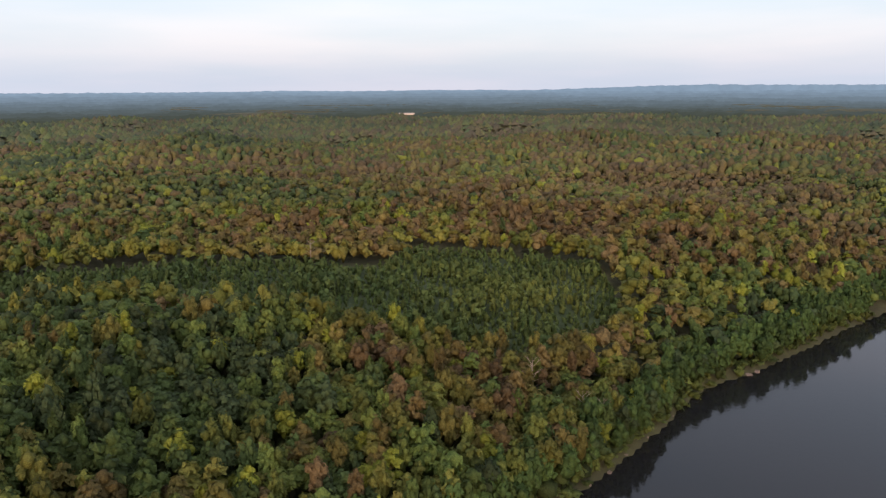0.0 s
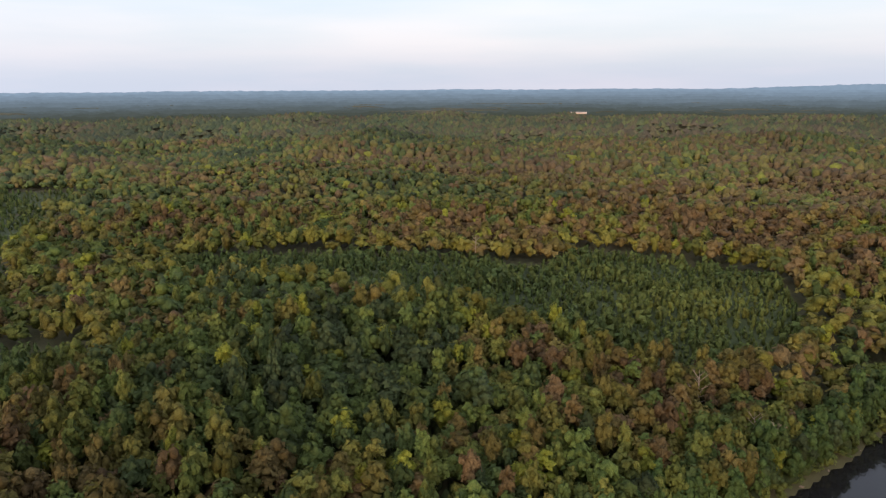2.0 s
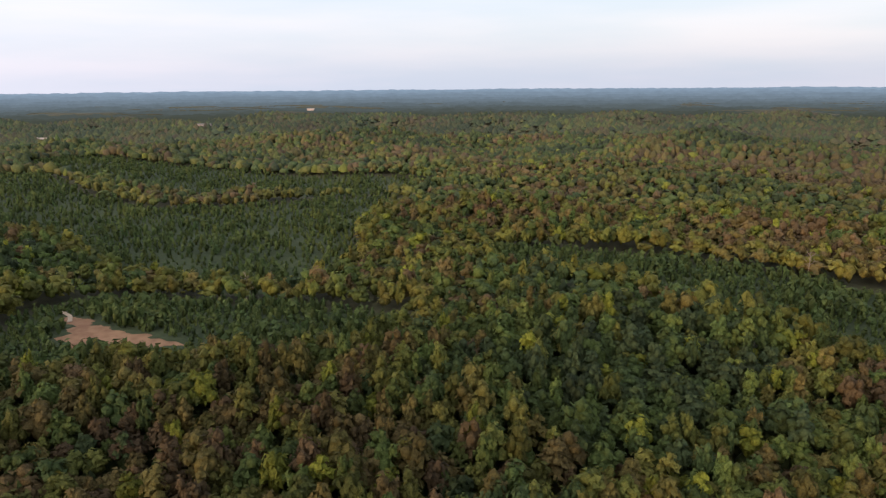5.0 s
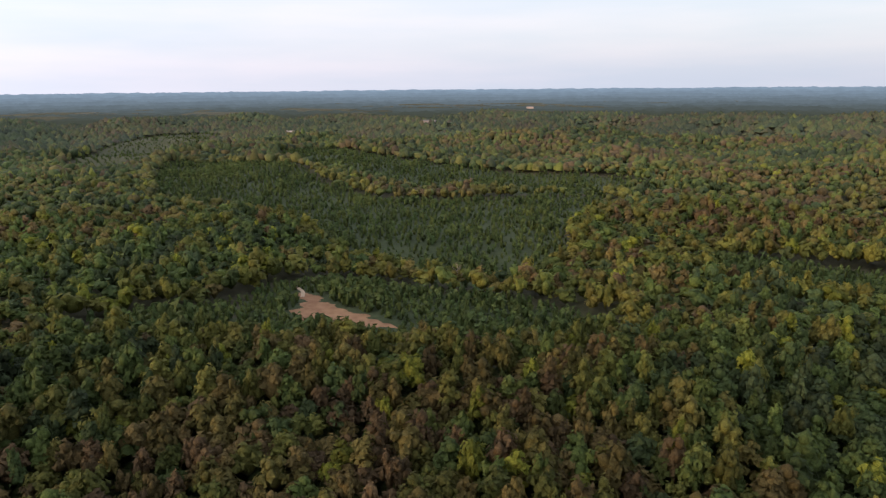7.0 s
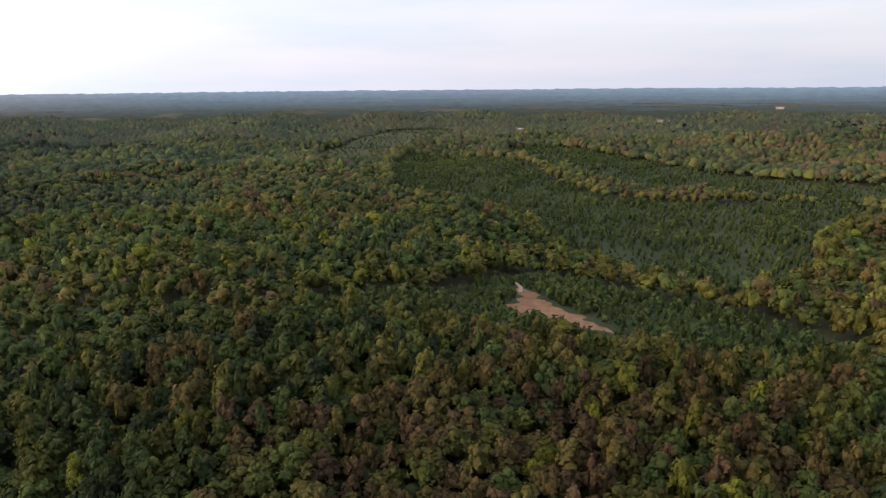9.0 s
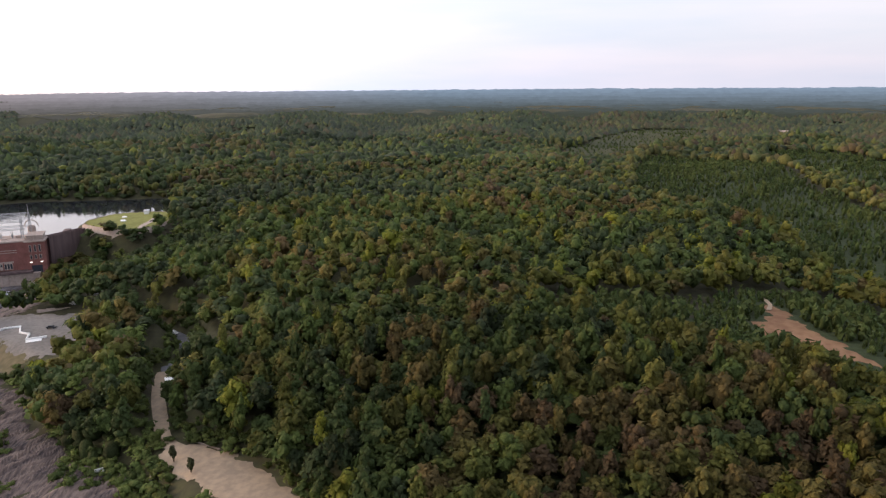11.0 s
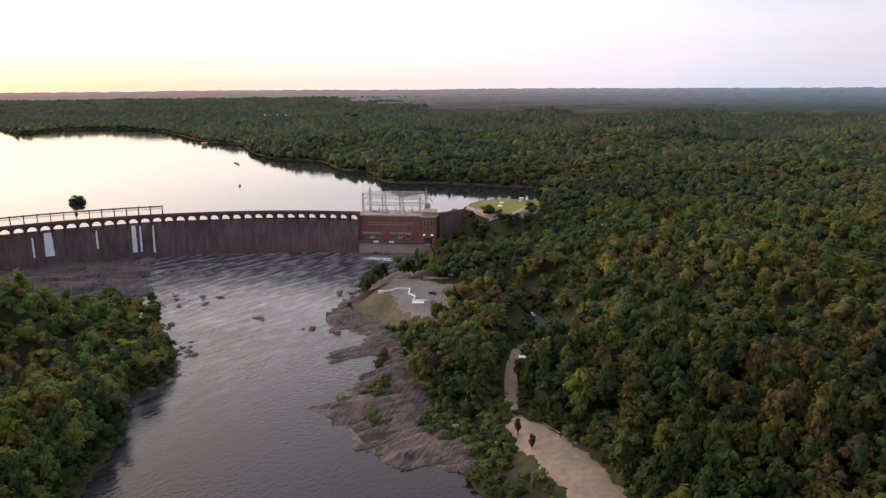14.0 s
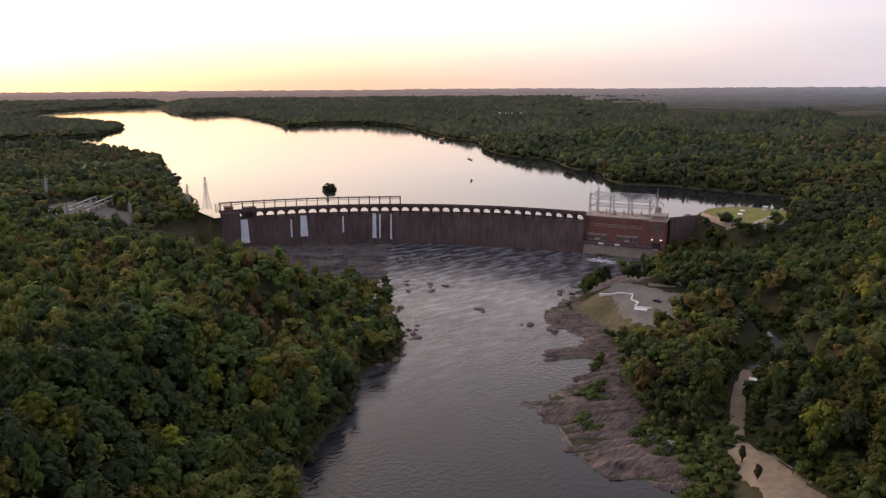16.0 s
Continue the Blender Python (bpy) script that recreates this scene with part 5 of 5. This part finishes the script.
# ---- lake ----
def lone_tree(name, x, y, z, width, height, tint, seed, label, category="tree", kind="broad"):
    rs = np.random.RandomState(seed)
    top = thing(name, label, category, pose(x, y, z))
    bm = bmesh.new()
    limb(bm, (0, 0, -0.5), (0, 0, height * 0.6), 0.09 * height ** 0.6, 0.03 * height ** 0.6, 8)
    for i in range(6):
        a = i * 2.4
        limb(bm, (0, 0, height * (0.25 + 0.06 * i)), (math.cos(a) * width * 0.3, math.sin(a) * width * 0.3, height * (0.42 + 0.07 * i)), 0.1, 0.03, 5)
    part("trunk", bm, BARK, top)
    v, f = crown(kind, 22, 420, 1, rs, 0.6)
    c = arrays_part("crown", v * (width, width, height * 1.12) - (0, 0, height * 0.12), f, LEAF_NEAR, top)
    c.color = (*tint, 1)
    return top


lone_tree("island_tree", -331, -580, LAKE_Z - 4.2, 15, 11.5, (0.045, 0.05, 0.02), 5, "dark bushy tree standing alone in the lake")
lone_tree("shore_tree", -313, -255, 2.0, 9, 10, (0.045, 0.06, 0.02), 6, "dark green bushy tree at the river's edge")
lone_tree("lot_tree", -346, -222, 8.0, 13, 11, (0.075, 0.11, 0.025), 7, "bright green spreading tree beside the parking lot")
for x, y, w, h in ((-238, -128, 10, 12), (-246, -108, 12, 13), (-230, -112, 9, 11)):
    lone_tree("gate_tree", x, y, land(x, y) - 0.2, w, h, (0.055, 0.075, 0.022), int(-x), "dark spreading tree beside the gate")
for x, y, w, h in ((-421, -268, 9, 12), (-430, -262, 10, 12), (-436, -253, 9, 11), (-417, -251, 10, 13), (-427, -246, 9, 12), (-408, -247, 10, 14),
                   (-418, -258, 8, 9), (-424, -254, 8, 9), (-432, -247, 8, 8), (-414, -244, 9, 10)):
    lone_tree("slope_tree", x, y, land(x, y).item() - 0.2, w, h, (0.05 + 0.02 * (w - 9), 0.066, 0.017), int(-x), "dark green tree on the slope beside the powerhouse")
for x, y, h in ((-188, -88, 5.0), (-194, -96, 5.4)):
    lone_tree("sapling", x, y, 7.2, 2.2, h, (0.06, 0.065, 0.03), int(-x), "slender young tree on the sand turning place")

boat = thing("boat", "small dark motor boat on the lake", "boat", pose(-473, -541, LAKE_Z, 0, 0, 40))
bm = bmesh.new()
vs = box(bm, -3.2, 3.2, -1.1, 1.1, -0.2, 0.9, 0.15)
for v in bm.verts:
    if v.co.x > 2.5:
        v.co.y *= 0.25
part("hull", bm, GLASS, boat)
bm = bmesh.new()
box(bm, -1.2, 0.8, -0.8, 0.8, 0.9, 1.9, 0.2)
part("cabin", bm, STEEL, boat)

ORANGE = material("orange_metal_roof", (0.55, 0.22, 0.06), 0.6, spread=0.15, scale=0.5)
dock = thing("boathouse", "orange-roofed boathouse on the lake shore", "building", pose(-772, -960, LAKE_Z, 0, 0, 50))
bm = bmesh.new()
box(bm, -7, 7, -4, 4, 0.3, 3.6, 0.1)
part("wall", bm, PALE, dock)
bm = bmesh.new()
box(bm, -8, 8, -5, 5, 3.6, 4.6, 0.3)
part("roof", bm, ORANGE, dock)
for x, y, a in ((-835, -1150, 20), (-838, -1120, 30), (-610, -700, 60)):
    pier_ = thing("lake_pier", "narrow wooden pier on the lake", "pier", pose(x, y, LAKE_Z, 0, 0, a))
    bm = bmesh.new()
    box(bm, -14, 14, -1.2, 1.2, 0.6, 0.9)
    part("planking", bm, DEADWOOD, pier_)
    for k in range(5):
        bm = bmesh.new()
        limb(bm, (-12 + 6 * k, 0, -1), (-12 + 6 * k, 0, 0.6), 0.2, 0.2, 6)
        part("pile", bm, DEADWOOD, pier_)
outline_sheet("pond_water", smooth([(-1205, -1335), (-1235, -1340), (-1275, -1285), (-1262, -1262)], 4), land(-1240.0, -1305.0).item() + 14.5, LAKE, "small bright pond among the woods", "water")

# ---- grass pad by the lake ----
PADZ = land(-475.0, -250.0).item() + 0.3
pad_wall = thing("pad_retaining_wall", "sloping stone edge round the grass pad", "wall")
bm = bmesh.new()
ring0, ring1 = grown(PAD, 4.5), grown(PAD, 0.5)
lo = [bm.verts.new((x, y, LAKE_Z - 0.5)) for x, y in ring0]
hi = [bm.verts.new((x, y, PADZ - 0.1)) for x, y in ring1]
for i in range(len(lo)):
    j = (i + 1) % len(lo)
    bm.faces.new((lo[i], lo[j], hi[j], hi[i]))
part("revetment", bm, PALE, pad_wall)
road_strip("pad_road", smooth([(-438, -224), (-452, -228), (-470, -230), (-492, -236)], 6, closed=False), 4.0, PALE, 0.5, "pale concrete drive beside the grass pad")
for x, y, w in ((-468, -250, 6.0), (-482, -256, 4.0)):
    slab = thing("slab", "white concrete slab on the grass pad", "slab", pose(x, y, PADZ, 0, 0, 30))
    bm = bmesh.new()
    box(bm, -w / 2, w / 2, -1.6, 1.6, -0.1, 0.35, 0.08)
    part("top", bm, WHITE, slab)
hut = thing("pump_hut", "small white flat-roofed hut by the lake", "building", pose(-497, -247, PADZ - 0.2, 0, 0, 20))
bm = bmesh.new()
box(bm, -3, 3, -1.6, 1.6, 0, 2.4, 0.06)
part("wall", bm, WHITE, hut)
bm = bmesh.new()
box(bm, -3.3, 3.3, -1.9, 1.9, 2.4, 2.7, 0.05)
part("roof", bm, STEEL, hut)
intake = thing("intake_pier", "dark low concrete intake pier in the lake", "pier", pose(-455, -283, LAKE_Z, 0, 0, 20))
bm = bmesh.new()
box(bm, -5, 5, -2, 2, -1, 2.6, 0.2)
part("block", bm, CONCRETE, intake)


# ---- masts and switchyard on the left shore ----
def pylon(x, y, z, h, label, arms=3):
    top = thing("pylon", label, "pylon", pose(x, y, z, 0, 0, 35), "transmission towers")
    bm = bmesh.new()
    lattice(bm, 0, 0, -0.5, h * 0.6, h * 0.2, h * 0.06, 0.16, 6)
    lattice(bm, 0, 0, h * 0.6, h, h * 0.06, h * 0.03, 0.13, 5)
    part("mast", bm, STEEL, top)
    for i in range(arms):
        zz = h * (0.66 + 0.12 * i)
        bm = bmesh.new()
        for s in (-1, 1):
            limb(bm, (0, 0, zz + 0.6), (s * h * 0.13, 0, zz), 0.12, 0.07, 4)
            limb(bm, (0, 0, zz - 0.5), (s * h * 0.13, 0, zz), 0.12, 0.07, 4)
            limb(bm, (s * h * 0.13, 0, zz), (s * h * 0.13, 0, zz - 1.6), 0.10, 0.10, 5)
        part("arm", bm, STEEL, top)
    return top


pylon(-200, -541, 26.0, 25, "tall grey lattice transmission tower by the dam")
pylon(-195, -568, 26.0, 17, "grey lattice transmission tower on the lake shore")
pylon(-146, -552, land(-146.0, -552.0).item(), 19, "grey lattice tower with three arms beside the substation")
pylon(-108, -642, land(-108.0, -642.0).item(), 20, "grey lattice tower behind the substation")
draped("substation_yard", YARD, GRAVEL, 0.3, 3.0, "pale gravel substation yard", "ground")
station = thing("substation", "grey steel substation frames on a gravel yard", "switchyard", pose(-128, -590, land(-128.0, -590.0).item() + 0.3, 0, 0, 55))
for x in (-26, -13, 0, 13, 26):
    for y in (-6, 6):
        bm = bmesh.new()
        lattice(bm, x, y, 0, 9 if x < 10 else 12, 0.9, 0.7, 0.13, 5)
        part("column", bm, STEEL, station)
for y in (-6, 6):
    for z in (8.4, 5.6):
        bm = bmesh.new()
        box(bm, -26, 26, y - 0.35, y + 0.35, z, z + 0.7)
        part("beam", bm, STEEL, station)
for i in range(5):
    bm = bmesh.new()
    box(bm, -22 + 10 * i, -17 + 10 * i, -2.5, 2.5, 0, 3.6, 0.2)
    for k in (-1, 0, 1):
        limb(bm, (-19.5 + 10 * i + k * 1.4, 0, 3.6), (-19.5 + 10 * i + k * 1.4, 0, 5.4), 0.2, 0.12, 6)
    part("transformer", bm, PALE, station)

# ---- parking lot, gate and shore ----
wall_ = thing("river_wall", "white zigzag retaining wall beside the parking lot", "wall")
pts = [(-297, -234), (-301, -229), (-307, -228), (-310, -222), (-302, -217), (-300, -211), (-293, -208), (-297, -201)]
for (ax, ay), (bx, by) in zip(pts, pts[1:]):
    bm = bmesh.new()
    l_ = math.hypot(bx - ax, by - ay)
    vs = box(bm, -0.2, l_ + 0.2, -0.35, 0.35, 7.2, 9.0)
    bmesh.ops.transform(bm, verts=vs, matrix=Matrix.Translation((ax, ay, 0)) @ Matrix.Rotation(math.atan2(by - ay, bx - ax), 4, "Z"))
    part("segment", bm, WHITE, wall_)
ramp_ = thing("boat_ramp", "white concrete platform below the parking lot", "platform", pose(-293, -204.5, 7.2, 0, 0, 120))
bm = bmesh.new()
box(bm, -3.2, 3.2, -2.2, 2.2, 0, 1.2, 0.1)
part("slab", bm, WHITE, ramp_)


def car(x, y, z, turn, paint, label):
    top = thing("car", label, "car", pose(x, y, z, 0, 0, turn))
    bm = bmesh.new()
    box(bm, -2.25, 2.25, -0.88, 0.88, 0.35, 0.95, 0.12)
    vs = box(bm, -1.5, 1.2, -0.78, 0.78, 0.95, 1.5)
    for v in vs:
        if v.co.z > 1.2:
            v.co.x *= 0.75
    part("body", bm, paint, top)
    bm = bmesh.new()
    box(bm, -1.2, 0.95, -0.8, 0.8, 1.02, 1.38)
    part("windows", bm, GLASS, top)
    for sx in (-1.4, 1.4):
        for sy in (-0.85, 0.85):
            bm = bmesh.new()
            limb(bm, (sx, sy - 0.1, 0.34), (sx, sy + 0.1, 0.34), 0.34, 0.34, 12)
            part("wheel", bm, GLASS, top)
    return top


BLACK = material("black_car_paint", (0.02, 0.02, 0.022), 0.3, spread=0.1, scale=1.0, spec=0.5)
SILVER = material("silver_car_paint", (0.5, 0.51, 0.52), 0.35, 0.3, spread=0.05, scale=1.0, spec=0.5)
car(-309, -206, land(-309.0, -206.0).item() + 0.3, 100, BLACK, "black car parked by the white wall")
car(-191, -101, land(-191.0, -101.0).item() + 0.3, 150, BLACK, "black car parked at the edge of the sand")
for x, y, a in ((-338, -212, 70), (-342, -201, 75)):
    car(x, y, land(x, y).item() + 0.3, a, SILVER, "silver car parked under the trees")
car(-306, -145, land(-306.0, -145.0).item() + 0.45, 60, WHITE, "white van parked on the road")
stone = thing("stone_kerb", "low pale stone wall behind the parking lot", "wall")
bm = bmesh.new()
for i in range(9):
    x, y = -333 - 10 * i / 8, -226 + 34 * i / 8
    vs = box(bm, -2.1, 2.1, -0.6, 0.6, 7.5, 9.6 + 0.3 * (i % 2))
    bmesh.ops.transform(bm, verts=vs, matrix=Matrix.Translation((x, y, 0)) @ Matrix.Rotation(radians(107), 4, "Z"))
part("stones", bm, PALE, stone)

gate_ = thing("gatehouse", "white gate shelter with a flat roof beside the road", "building", pose(-243, -118, land(-243.0, -118.0).item(), 0, 0, 30))
bm = bmesh.new()
box(bm, -3.0, 3.0, -2.2, 2.2, 2.9, 3.3, 0.06)
part("roof", bm, WHITE, gate_)
bm = bmesh.new()
box(bm, -2.4, 0.6, -1.8, 1.8, -0.2, 2.9, 0.05)
part("wall", bm, WHITE, gate_)
bm = bmesh.new()
box(bm, -2.0, 0.2, -1.86, -1.8, 1.1, 2.2)
part("window", bm, GLASS, gate_)
for x in (2.6,):
    for y in (-1.9, 1.9):
        bm = bmesh.new()
        limb(bm, (x, y, -0.2), (x, y, 2.9), 0.08, 0.08, 8)
        part("post", bm, WHITE, gate_)
sign = thing("shore_sign", "blank white warning sign on two posts", "sign", pose(-195, -121, land(-195.0, -121.0).item(), 0, 0, -50))
bm = bmesh.new()
box(bm, -1.3, 1.3, -0.06, 0.06, 1.6, 3.0, 0.02)
part("board", bm, WHITE, sign)
for x in (-0.9, 0.9):
    bm = bmesh.new()
    limb(bm, (x, 0.1, -0.3), (x, 0.1, 2.9), 0.07, 0.07, 6)
    part("post", bm, DEADWOOD, sign)
kerb = thing("log_edging", "fallen logs edging the sand", "log")
for i in range(5):
    bm = bmesh.new()
    x, y = -201 - i * 1.4, -84 - i * 3.0
    limb(bm, (x, y, 7.4), (x - 1.2, y - 2.7, 7.4), 0.3, 0.26, 8)
    part("log", bm, DEADWOOD, kerb)


# ---- dead trees ----
def dead_tree(x, y, h, seed, label):
    rs = np.random.RandomState(seed)
    top = thing("dead_tree", label, "tree", pose(x, y, land(x, y).item() - 0.3), "bare dead trees")
    bm = bmesh.new()
    limb(bm, (0, 0, 0), (0.3, 0.2, h * 0.7), 0.32, 0.14, 8)
    limb(bm, (0.3, 0.2, h * 0.7), (0.1, 0.4, h), 0.14, 0.03, 6)
    part("trunk", bm, DEADWOOD, top)
    for i in range(11):
        a, z = i * 2.4 + rs.uniform(-0.4, 0.4), h * (0.38 + 0.05 * i)
        r = h * 0.24 * (1 - 0.05 * i)
        p = Vector((0.2, 0.1, z))
        q = p + Vector((math.cos(a) * r, math.sin(a) * r, h * 0.13))
        bm = bmesh.new()
        limb(bm, p, q, 0.11, 0.05, 5)
        for s in (-0.6, 0.6):
            limb(bm, p.lerp(q, 0.6), p.lerp(q, 0.6) + Vector((math.cos(a + s) * r * 0.55, math.sin(a + s) * r * 0.55, h * 0.09)), 0.06, 0.025, 4)
        part("branch", bm, DEADWOOD, top)


for x, y, h, s, lb in ((-70, 362, 15, 1, "pale grey bare dead tree at the plantation's edge"), (30, 229, 19, 2, "reddish bare dead tree among green crowns"), (20, 192, 12, 3, "pale bare dead tree on the bank"),
                       (46, 220, 16, 4, "bare leaning dead pine on the bank"), (52, 216, 17, 5, "tall half-bare dead pine on the bank"), (-272, 190, 15, 6, "bare pale trunk beside the plantation")):
    dead_tree(x, y, h, s, lb)

# pale track into the clearing
road_strip("track", smooth([(-312, 124), (-304, 122), (-297, 121), (-288, 117)], 6, closed=False), 1.8, SAND, 0.75, "pale sandy track into the clearing")


# ---- far houses ----
def shed_far(x, y, w, d, h, turn, wall, roof, label, lift=0.0):
    top = thing("farm_building", label, "building", pose(x, y, land(x, y).item() + lift, 0, 0, turn))
    bm = bmesh.new()
    box(bm, -w / 2, w / 2, -d / 2, d / 2, -1, h, 0.1)
    part("wall", bm, wall, top)
    bm = bmesh.new()
    vs = box(bm, -w / 2 - 1, w / 2 + 1, -d / 2 - 1, d / 2 + 1, h, h + d * 0.25)
    for v in vs:
        if v.co.z > h + 0.1:
            v.co.y *= 0.05
    part("roof", bm, roof, top)


for x, y, w, d, h, a, lift, lb in ((-1375, 556, 46, 9, 3.5, 20, 9, "long white-roofed barn among far trees"), (-1338, 585, 9, 6, 4, 30, 9, "small white barn among far trees"),
                                   (-1195, 770, 26, 7, 2.6, 40, 8, "pale grey farm shed among far trees"), (-97, 1921, 40, 8, 2.5, 0, 9, "low pinkish barn in a far clearing"),
                                   (-1649, 1422, 20, 8, 3, 40, 9, "far white shed above the trees"), (-700, 1390, 9, 6, 3, 30, 9, "far white house above the trees")):
    shed_far(x, y, w, d, h, a, PALE, GRAVEL if "grey" in lb else PALE, lb, lift)
